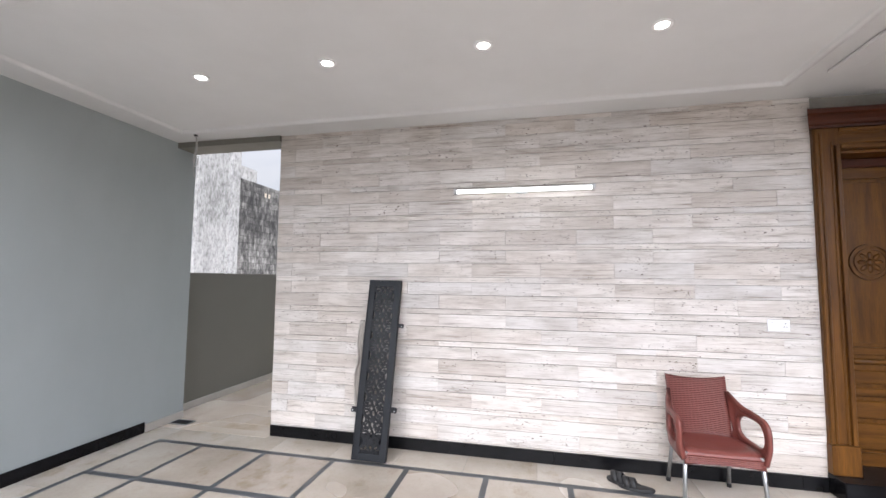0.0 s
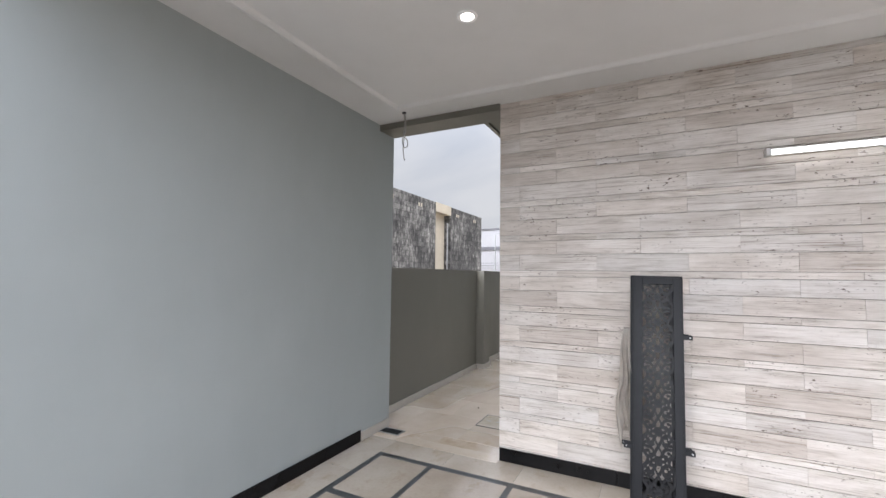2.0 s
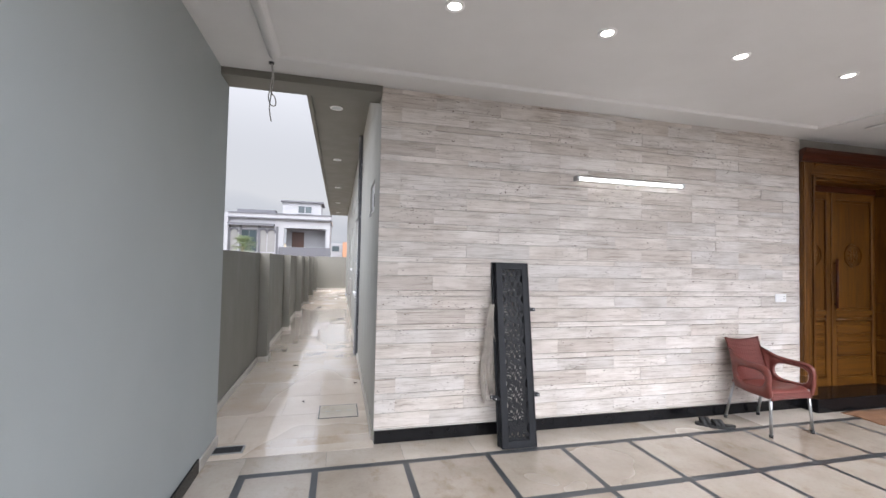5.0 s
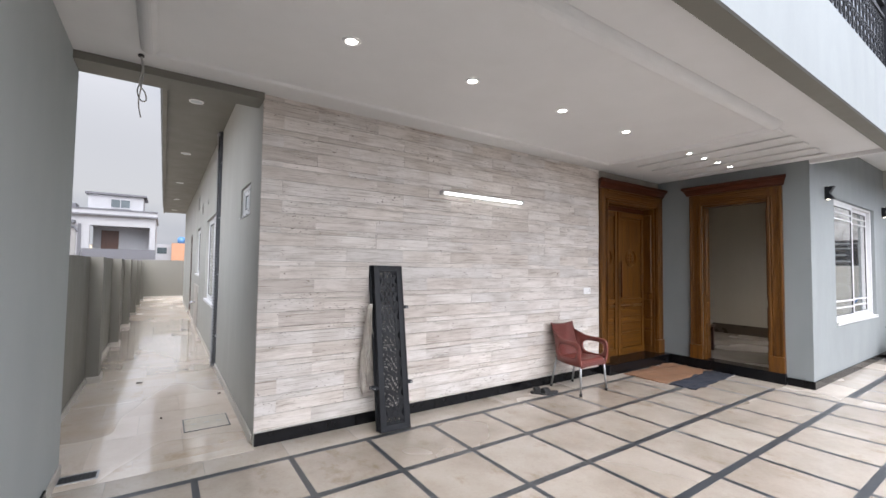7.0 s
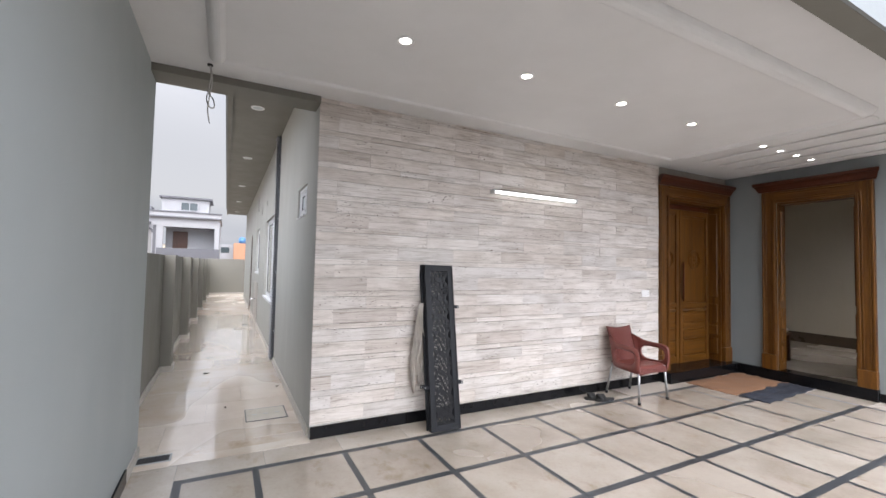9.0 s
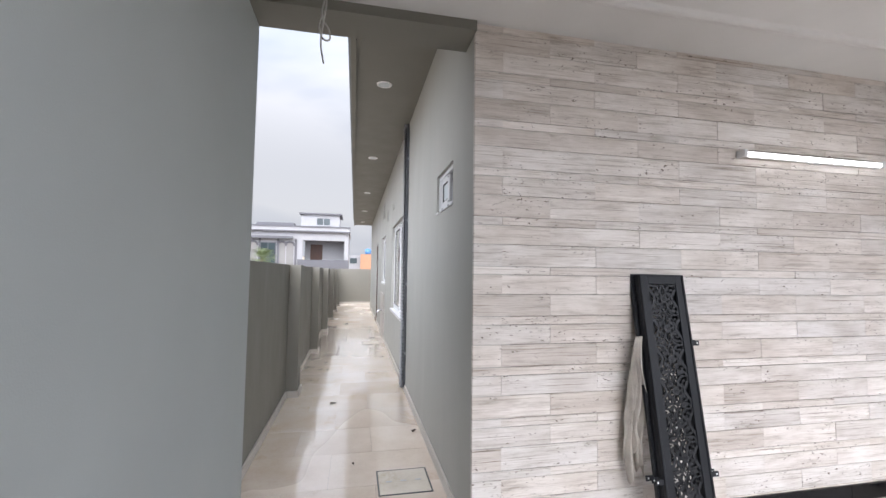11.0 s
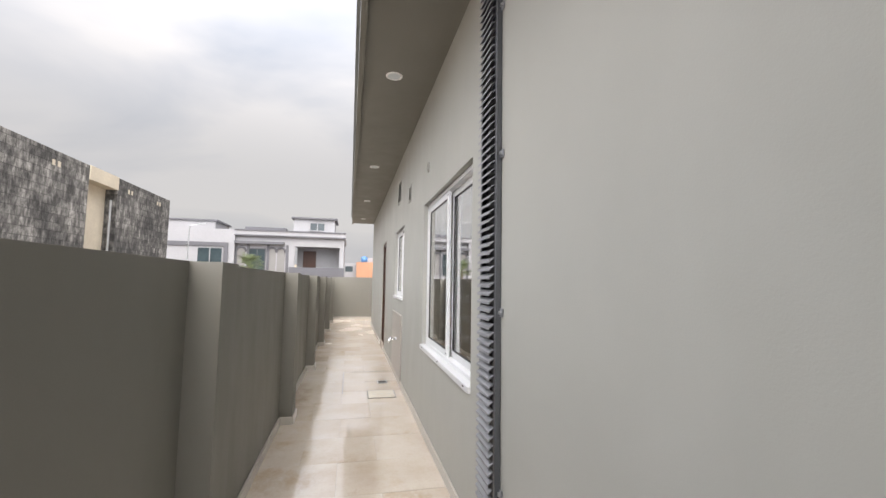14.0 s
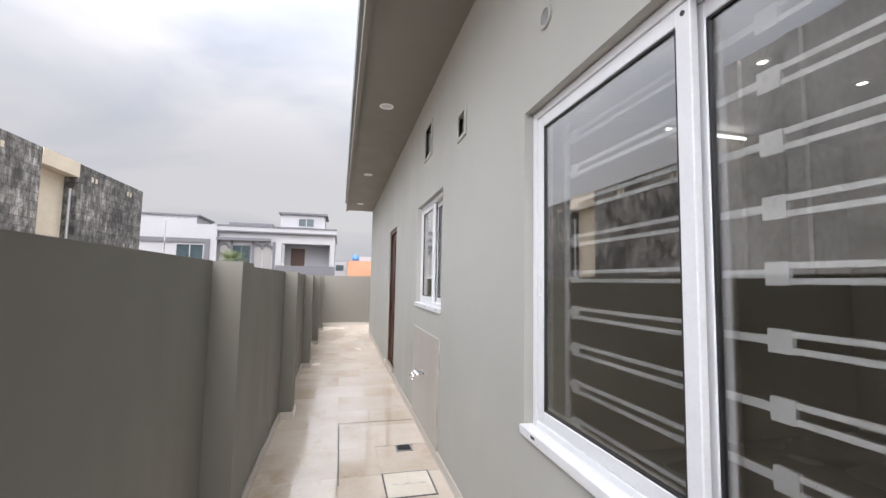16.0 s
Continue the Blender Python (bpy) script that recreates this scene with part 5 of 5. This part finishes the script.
for k in range(64):
    x = 4.05 + 0.075 * k
    part("baluster", boxes((x - 0.008, x + 0.008, -0.008, 0.008, 0.111, 0.659)), DARK_METAL, rail2)

fence = thing("fret_fence", pose(END_X + 0.1, 0.0, 1.69), "black metal fence panel with a square meander cut", "fence")
part("panel", boxes((-0.012, 0.012, -6.9, FRONT_Y - 0.02, 0.0, 0.52)), DARK_METAL, fence)
y = FRONT_Y - 0.16
while y > -5.0:
    for a, b, c, d in ((0.0, 0.9, 0.44, 0.47), (0.10, 0.9, 0.34, 0.37), (0.10, 0.13, 0.10, 0.34), (0.10, 0.9, 0.08, 0.11), (0.28, 0.75, 0.21, 0.24)):
        part("meander_bar", boxes((-0.018, -0.0125, y - b, y - a, c, d)), DIM_GREY, fence)
    y -= 1.05
setting("wall_neighbour", boxes((END_X + 3.0, END_X + 3.3, -8.0, 5.0, 0.0, 4.6)), PALE_CONCRETE, "weathered grey wall of the neighbouring plot", "wall")

pile = thing("wrapped_bundle", pose(7.55, 1.42, 0.0), "silver foil wrapped bundle heaped by the wall", "bundle")
bm = bmesh.new()
bmesh.ops.create_icosphere(bm, subdivisions=3, radius=1.0)
for v in bm.verts:
    q = noise.noise(v.co * 2.4) * 0.16
    v.co = Vector((math.copysign(abs(v.co.x) ** 0.55, v.co.x) * 0.34, math.copysign(abs(v.co.y) ** 0.55, v.co.y) * 0.24, 0.17 + math.copysign(abs(v.co.z) ** 0.5, v.co.z) * 0.17)) * (1 + q * 0.4)
    v.co.z = max(0.0, v.co.z)
part("wrap", bm, STEEL, pile, "", False)
part("cord", boxes((-0.36, -0.33, -0.02, 0.0, 0.0, 0.3)), SEAL, pile)
tyre = thing("rubber_ring", pose(7.58, 1.40, 0.385, 14, 6, 0), "black rubber ring lying on the silver bundle", "ring")
bm = bmesh.new()
for k in range(24):
    a0, a1 = 6.28318 * k / 24, 6.28318 * (k + 1) / 24
    rod(bm, (0.22 * math.cos(a0), 0.15 * math.sin(a0), 0.0), (0.22 * math.cos(a1), 0.15 * math.sin(a1), 0.0), 0.036, n=8)
part("ring", bm, RUBBER, tyre, "", True)
RED = plain("red_packet", (0.20, 0.02, 0.028), 0.4, 0, 0.2, 12, 60, 0.05)
pk = thing("packet", pose(7.28, 1.30, 0.30, 0, -22, 8), "red and white printed packet on the bundle", "packet")
part("bag", boxes((-0.055, 0.055, -0.04, 0.04, 0.0, 0.09), bevel=0.015), RED, pk)
part("band", boxes((-0.02, 0.0, -0.043, -0.0405, 0.015, 0.08)), PVC, pk)
BLUE = plain("blue_plastic", (0.05, 0.16, 0.34), 0.4, 0, 0.1, 8, 60, 0.02)
mop = thing("mop_handle", pose(0, 0, 0), "blue broom pole leaning on the grey wall", "pole")
part("pole", rod(bmesh.new(), (7.78, 1.02, 0.0), (8.125, 1.70, 1.16), 0.016), BLUE, mop, "", True)
tap2 = thing("tap", pose(7.92, FRONT_Y - 0.006, 0.55), "chrome garden tap on the front wall", "tap")
part("body", rod(rod(bmesh.new(), (0, 0.0, 0), (0, -0.09, 0), 0.014), (0, -0.085, 0.0), (0, -0.105, -0.06), 0.011), CHROME, tap2, "", True)
part("handle", boxes((-0.035, 0.035, -0.07, -0.05, 0.02, 0.034), bevel=0.004), CHROME, tap2)

# a chair seen dimly in the room beyond the doorway
rc = thing("room_chair", pose(4.72, 3.62, 0.14), "dark wooden chair with a white cushion in the dim room", "chair")
for x in (-0.18, 0.18):
    for yy in (-0.18, 0.18):
        part("leg", boxes((x - 0.02, x + 0.02, yy - 0.02, yy + 0.02, 0.0, 0.42)), BROWN, rc)
part("seat", boxes((-0.22, 0.22, -0.22, 0.22, 0.421, 0.46), bevel=0.006), BROWN, rc)
part("cushion", boxes((-0.2, 0.2, -0.2, 0.2, 0.461, 0.54), bevel=0.03), CLOTH, rc)

# ---- neighbouring buildings ----
STREAKY = CONCRETE
old = thing("old_building", pose(0, 0, 0), "rain-blackened concrete building with a cream stair recess", "building")
part("wall", boxes((-26.0, -17.9, 22.2, 31.7, -0.05, 7.78), (-26.0, -17.9, 34.65, 42.4, -0.05, 7.78)), STREAKY, old, "black-streaked cement render")
part("recess", boxes((-26.0, -18.55, 31.7, 34.65, -0.05, 7.0)), CREAM, old, "cream plastered recess")
part("lintel", boxes((-26.0, -17.85, 31.7, 34.65, 7.0, 7.80)), CREAM, old)
part("parapet", boxes((-26.0, -17.95, 22.2, 23.7, 7.781, 8.6)), PALE_CONCRETE, old)
part("pipe", rod(bmesh.new(), (-18.1, 34.4, 0), (-18.1, 34.4, 6.3), 0.06), STEEL, old)
for y in (24.6, 25.0, 28.8, 29.2, 36.0, 36.4, 40.2, 40.6):
    part("vent_hole", boxes((-17.93, -17.88, y - 0.10, y + 0.10, 7.02, 7.30)), CREAM, old)
pale = thing("pale_building", pose(0, 0, 0), "tall bleached concrete building with stained pilasters", "building")
part("wall", boxes((-26.0, -18.2, 10.0, 22.18, -0.05, 11.5)), PALE_CONCRETE, pale)
for y0, y1 in ((18.9, 19.5), (21.4, 22.19)):
    part("pilaster", boxes((-18.19, -17.95, y0, y1, -0.05, 11.4)), PALE_CONCRETE, pale)

VILLA = plain("white_villa_paint", (0.275, 0.275, 0.285), 0.8, 0, 0.06, 0.5, 6, 0.05)
VGREY = plain("grey_villa_trim", (0.095, 0.095, 0.105), 0.8, 0, 0.1, 0.6, 6, 0.05)
NICHE = plain("niche_paint", (0.185, 0.18, 0.175), 0.8, 0, 0.1, 0.6, 6, 0.05)
PANE = plain("dark_window_glass", (0.035, 0.05, 0.055), 0.1, 0, 0.3, 0.6, 6, 0.0)
RUST = plain("terracotta_paint", (0.38, 0.20, 0.12), 0.85, 0, 0.12, 0.4, 5, 0.1)
Y0 = 55.0


def villa_window(parent, x0, x1, z0, z1, y=Y0, mull=2, edge=None):
    w = part("window", frame_boxes("y", y - 0.10, y - 0.01, x0, x1, z0, z1, 0.10), edge or VILLA, parent)
    part("pane", boxes((x0 + 0.1, x1 - 0.1, y - 0.05, y - 0.02, z0 + 0.1, z1 - 0.1)), PANE, w)
    for k in range(1, mull):
        x = x0 + (x1 - x0) * k / mull
        part("mullion", boxes((x - 0.04, x + 0.04, y - 0.09, y - 0.051, z0 + 0.1, z1 - 0.1)), edge or VILLA, w)


villa = thing("white_villa", pose(0, 0, 0), "two-storey white villa with arched windows and a deep balcony", "house")
part("wall", pierced("y", Y0, Y0 + 0.4, -15.95, -4.2, -0.05, 6.5, [(-9.7, -4.7, 2.9, 5.35)]), VILLA, villa)
part("side_wall", boxes((-4.6, -4.2, Y0 + 0.401, Y0 + 12, -0.05, 6.5)), VILLA, villa)
part("roof_band", boxes((-16.0, -4.05, Y0 - 0.35, Y0 + 12, 6.5, 7.05)), VILLA, villa)
part("roof_line", boxes((-16.05, -4.0, Y0 - 0.42, Y0 - 0.351, 6.92, 7.08), (-16.05, -4.0, Y0 - 0.42, Y0 - 0.351, 6.36, 6.5)), VGREY, villa, "grey painted roof lines")
part("balcony_back", boxes((-9.7, -4.61, Y0 + 2.6, Y0 + 2.8, -0.05, 6.4)), VILLA, villa)
part("balcony_floor", boxes((-9.7, -4.61, Y0 + 0.401, Y0 + 2.59, 2.7, 2.9)), VILLA, villa)
part("balcony_ceiling", boxes((-9.7, -4.61, Y0 + 0.401, Y0 + 2.59, 5.36, 5.5)), VILLA, villa)
part("balcony_door", boxes((-9.0, -7.5, Y0 + 2.5, Y0 + 2.59, 2.9, 5.0)), BROWN, villa, "brown balcony door")
part("parapet", boxes((-10.2, -4.1, Y0 - 0.5, Y0 - 0.36, 1.9, 2.95)), VGREY, villa, "grey balcony parapet")
part("sun_canopy", boxes((-16.0, -10.8, Y0 - 0.6, Y0 - 0.001, 5.45, 5.75)), VGREY, villa)
for cx in (-15.35, -12.1, -11.15):
    bm = bmesh.new()
    pts = [(cx - 0.42, 2.3), (cx + 0.42, 2.3)] + [(cx + 0.42 * math.cos(a * math.pi / 10), 4.6 + 0.42 * math.sin(a * math.pi / 10)) for a in range(11)]
    extrude_profile(bm, pts, "y", Y0 - 0.03, Y0 - 0.002)
    part("arched_niche", bm, NICHE, villa, "grey arched niche")
    bm = bmesh.new()
    for a in range(10):
        p, q = [(cx + 0.5 * math.cos(k * math.pi / 10), 4.6 + 0.5 * math.sin(k * math.pi / 10)) for k in (a, a + 1)]
        rod(bm, (p[0], Y0 - 0.05, p[1]), (q[0], Y0 - 0.05, q[1]), 0.12, n=6)
    part("arch_trim", bm, VGREY, villa)
villa_window(villa, -14.6, -12.75, 2.3, 5.0, mull=2, edge=VGREY)
for x in (-16.0, -14.75, -12.65, -10.6):
    part("column", boxes((x, x + 0.25, Y0 - 0.12, Y0 - 0.002, -0.05, 5.44)), VGREY, villa)
part("roof_room", boxes((-10.1, -5.4, Y0 + 1.5, Y0 + 6, 7.051, 8.75)), VILLA, villa)
part("roof_slab", boxes((-10.35, -5.1, Y0 + 1.2, Y0 + 6.3, 8.751, 8.95)), VGREY, villa)
villa_window(villa, -8.3, -5.9 - 0.6, 7.35, 8.4, Y0 + 1.49, 2)
part("tank_shelter", boxes((-16.2, -11.5, Y0 + 5, Y0 + 7, 7.051, 8.0)), VGREY, villa)

house2 = thing("white_house", pose(0, 0, 0), "white cubic house with a grey banded window", "house")
part("wall", boxes((-24.0, -15.97, Y0 - 0.4, Y0 + 11, -0.05, 7.0)), VILLA, house2)
part("band", boxes((-24.0, -16.6, Y0 - 0.55, Y0 - 0.401, 5.05, 5.5), (-17.0, -16.6, Y0 - 0.55, Y0 - 0.401, 2.2, 5.049)), VGREY, house2, "grey window surround")
villa_window(house2, -19.7, -17.1, 2.6, 4.95, Y0 - 0.40, 2)
part("upper_storey", boxes((-27.0, -19.9, Y0 + 6, Y0 + 12, 7.001, 8.6)), VILLA, house2)
part("roof_line", boxes((-27.2, -19.6, Y0 + 5.8, Y0 + 12, 8.601, 8.8)), VGREY, house2)
part("balcony_rail", boxes((-24.0, -20.0, Y0 - 0.9, Y0 - 0.86, 3.2, 3.25), (-24.0, -20.0, Y0 - 0.9, Y0 - 0.86, 2.9, 2.95)), VGREY, house2)
far = thing("terracotta_house", pose(0, 0, 0), "orange rendered house with a flat roof", "house")
part("wall", boxes((-2.4, 6.0, 75, 84, -0.05, 4.6)), RUST, far)
part("upper_wall", boxes((-1.0, 6.0, 80, 84, 4.601, 5.6)), VILLA, far)
part("side_block", boxes((-4.6, -2.41, 76, 82, -0.05, 4.4)), VILLA, far)
for z in (1.0, 3.0):
    part("window", boxes((-4.2, -3.0, 75.93, 75.99, z, z + 0.9)), PANE, far)
tank = thing("water_tank", pose(-1.1, 77.0, 4.6), "blue plastic water tank on the orange roof", "tank")
part("barrel", rod(bmesh.new(), (0, 0, 0), (0, 0, 0.95), 0.55, n=18), BLUE, tank, "", True)
part("lid", rod(bmesh.new(), (0, 0, 0.951), (0, 0, 1.1), 0.4, 0.2, 18), BLUE, tank, "", True)
for x, y, w, h in ((8.0, 92.0, 9.0, 6.2), (-14.0, 120.0, 14.0, 5.5), (-40.0, 100.0, 16.0, 6.5)):
    b = thing("distant_house", pose(x, y, -0.05), "pale distant house with a flat roof", "house", "distant houses")
    part("wall", boxes((-w / 2, w / 2, 0, 8, 0, h)), CREAM, b)
    part("roof", boxes((-w / 2 - 0.3, w / 2 + 0.3, -0.3, 8.3, h + 0.001, h + 0.25)), VILLA, b)
    for k in range(3):
        part("window", boxes((-w / 2 + 1 + k * w / 3, -w / 2 + 2.2 + k * w / 3, -0.05, -0.005, h - 2.4, h - 1.1)), PANE, b)
lampost = thing("street_lamp", pose(-17.6, 46.0, -0.08), "slender grey street lamp before the white house", "lamp")
part("pole", rod(bmesh.new(), (0, 0, 0), (0, 0, 6.3), 0.07, 0.045), STEEL, lampost)
part("arm", rod(bmesh.new(), (0, 0, 6.3), (0.9, 0, 6.5), 0.035), STEEL, lampost)
part("head", boxes((0.7, 1.3, -0.08, 0.08, 6.48, 6.56)), STEEL, lampost)

# a fan palm behind the boundary wall
FROND = plain("palm_green", (0.105, 0.135, 0.055), 0.6, 0, 0.3, 2, 20, 0.1)
BARK = plain("palm_bark", (0.12, 0.09, 0.06), 0.95, 0, 0.3, 6, 30, 0.4)
palm = thing("palm_tree", pose(-11.7, 42.0, -0.2), "small fan palm with drooping green fronds", "tree")
part("trunk", rod(bmesh.new(), (0, 0, 0), (0.05, 0, 2.75), 0.2, 0.13, 10), BARK, palm)
bm = bmesh.new()
rng = random.Random(5)
for k in range(46):
    az, el = rng.uniform(0, 6.283), rng.uniform(-0.35, 1.25)
    L = rng.uniform(0.8, 1.45)
    base = Vector((0.05, 0, 2.75))
    d = Vector((math.cos(az) * math.cos(el), math.sin(az) * math.cos(el), math.sin(el)))
    side = d.cross(Vector((0, 0, 1))).normalized()
    up = side.cross(d)
    hub = base + d * L * 0.55
    rod(bm, base, hub, 0.018, 0.012, 5)
    for j in range(9):
        a = (j - 4) * 0.3
        tip = hub + (d * math.cos(a) + side * math.sin(a)) * L * 0.62 - Vector((0, 0, 0.16 * L))
        mid = hub + (d * math.cos(a) + side * math.sin(a)) * L * 0.36 + up * 0.02
        o = (side * math.cos(a) - d * math.sin(a)) * 0.026
        v = [bm.verts.new(p) for p in (hub, mid + o, tip, mid - o)]
        bm.faces.new(v)
part("crown", bm, FROND, palm)

# ---- pieces last: stone planks, floor tiles ----
def slab_mesh(name, dx, dy, dz, bevel, material):
    bm = boxes((0, dx, 0, dy, 0, dz), bevel=bevel)
    bmesh.ops.recalc_face_normals(bm, faces=bm.faces)
    me = bpy.data.meshes.new(name)
    bm.to_mesh(me)
    bm.free()
    me.materials.append(material)
    return me


cache = {}


def piece(name, parent, x, y, z, dx, dy, dz, bevel, material):
    key = (name, round(dx, 3), round(dy, 3), round(dz, 3), material.name)
    if key not in cache:
        cache[key] = slab_mesh(name, dx, dy, dz, bevel, material)
    ob = new(name, cache[key])
    ob.parent, ob.location = parent, (x, y, z)
    return ob


cladding = tagged(thing("wall_stone", pose(0, WALL_Y, 0), "pale travertine plank cladding with grey streaks and pits", "wall"), kind="structure")
rng = random.Random(11)
bands, z, course = [], 0.105 - 0.037, 0
while z < CEIL:
    for h, shift in ((0.050, 0.0), (0.131, 0.311), (0.116, 0.0)):
        bands.append((z, h, shift - 0.311 * (course % 2)))
        z += h
    course += 1
for z0, h, shift in bands:
    z1 = min(z0 + h, CEIL)
    za = max(z0, 0.106)
    if z1 - za < 0.012:
        continue
    x = -2.445 - 0.622 + shift
    while x < 2.17:
        a, b = max(x, LANE_X - 0.0022), min(x + 0.622, 2.17)
        if b - a > 0.02:
            out = rng.choice((0.0, 0.0, 0.0012, 0.002, 0.003))
            piece("stone_plank", cladding, a + 0.0002, -out, za + 0.0016, b - a - 0.0003, 0.028, z1 - za - 0.0032, 0.0010, STONE)
        x += 0.622

tiles = tagged(thing("floor_tiles", pose(0, 0, -0.003), "polished beige marble tiles framed by dark inlay lines", "floor"), kind="structure")
LINE, THIN = 0.062, 0.046
xs1 = [-3.57] + [-3.075 + 0.672 * k for k in range(4)] + [3.46 - 0.643 * k for k in range(6, -1, -1)]
ys = [3.46 - 0.680 * k for k in range(13)]
half, thin = LINE / 2, THIN / 2
for x0, x1 in zip(xs1, xs1[1:]):
    for y1, y0 in zip(ys, ys[1:]):
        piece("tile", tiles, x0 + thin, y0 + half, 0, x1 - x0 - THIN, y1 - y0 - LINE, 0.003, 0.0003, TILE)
xs2 = [3.88 + 0.64 * k for k in range(7)]
for x0, x1 in zip(xs2, xs2[1:]):
    for y1, y0 in zip(ys[3:], ys[4:]):
        piece("tile", tiles, x0 + thin, y0 + half, 0, x1 - x0 - THIN, y1 - y0 - LINE, 0.003, 0.0003, TILE)
# plain border round the inlaid fields
y, k = ys[-1], 0
while y < 3.72:
    y2 = min(y + 0.60, 3.755)
    piece("border_tile", tiles, LEFT_X, y, 0, -3.57 - half - LEFT_X, y2 - y - 0.0015, 0.003, 0.0005, BORDER)
    y = y2
y = ys[-1]
while y < 1.44 + half - 0.01:
    y2 = min(y + 0.60, 1.44 + half)
    piece("border_tile", tiles, 3.46 + half, y, 0, 3.88 - 3.46 - half - thin, y2 - y - 0.0015, 0.003, 0.0005, BORDER)
    y = y2
x = -3.57 - half
while x < SIDE_X:
    x2 = min(x + 0.60, SIDE_X)
    top = 3.755 if x2 < LANE_X else 3.83
    piece("border_tile", tiles, x + 0.001, 3.46 + half, 0, x2 - x - 0.0015, top - 3.46 - half, 0.003, 0.0005, BORDER)
    x = x2
y = 1.44 + half
while y < 3.45:
    y2 = min(y + 0.6, 3.46 + half)
    piece("border_tile", tiles, 3.46 + half, y, 0, SIDE_X - 3.46 - half, y2 - y - 0.0015, 0.003, 0.0005, BORDER)
    y = y2
x = SIDE_X
while x < END_X:
    x2 = min(x + 0.6, END_X)
    piece("border_tile", tiles, x + 0.001, 1.44 + half, 0, x2 - x - 0.0015, FRONT_Y - 1.44 - half, 0.003, 0.0005, BORDER)
    x = x2
y = ys[-1]
while y < 1.4:
    piece("border_tile", tiles, 7.72 + half, y, 0, END_X - 7.72 - half, 0.598, 0.003, 0.0005, BORDER)
    y += 0.6

lane = tagged(thing("lane_tiles", pose(0, 0, -0.004), "polished beige marble paving of the side lane", "paving"), kind="structure")
y, k = 3.757, 0
while y < HOUSE_END - 0.05:
    d = 0.14 if k == 0 else 0.165 if k == 1 else 0.58
    y2 = min(y + d, HOUSE_END)
    cuts = [FENCE_X + 0.019, -3.46, LANE_X - 0.002] if k % 2 else [FENCE_X + 0.019, -3.77, -3.12, LANE_X - 0.002]
    if k == 1:
        cuts[0] = LEFT_X + 0.017
    if k == 0:
        cuts = [LEFT_X + 0.002, LANE_X - 0.002]
    for a, b in zip(cuts, cuts[1:]):
        slab = piece("marble_slab", lane, a + 0.0007, y + 0.0007, 0, b - a - 0.0014, y2 - y - 0.0014, 0.0042, 0.0004, LANE)
        slab.rotation_euler = (rng.uniform(-0.0022, 0.0022), rng.uniform(-0.0022, 0.0022), 0)
    y, k = y2, k + 1
x = FENCE_X + 0.019
while x < 2.0:
    for y in (HOUSE_END, HOUSE_END + 0.83, HOUSE_END + 1.66):
        piece("marble_slab", lane, x + 0.0007, y + 0.0007, 0, 0.8986, 0.8186, 0.0042, 0.0004, LANE)
    x += 0.9
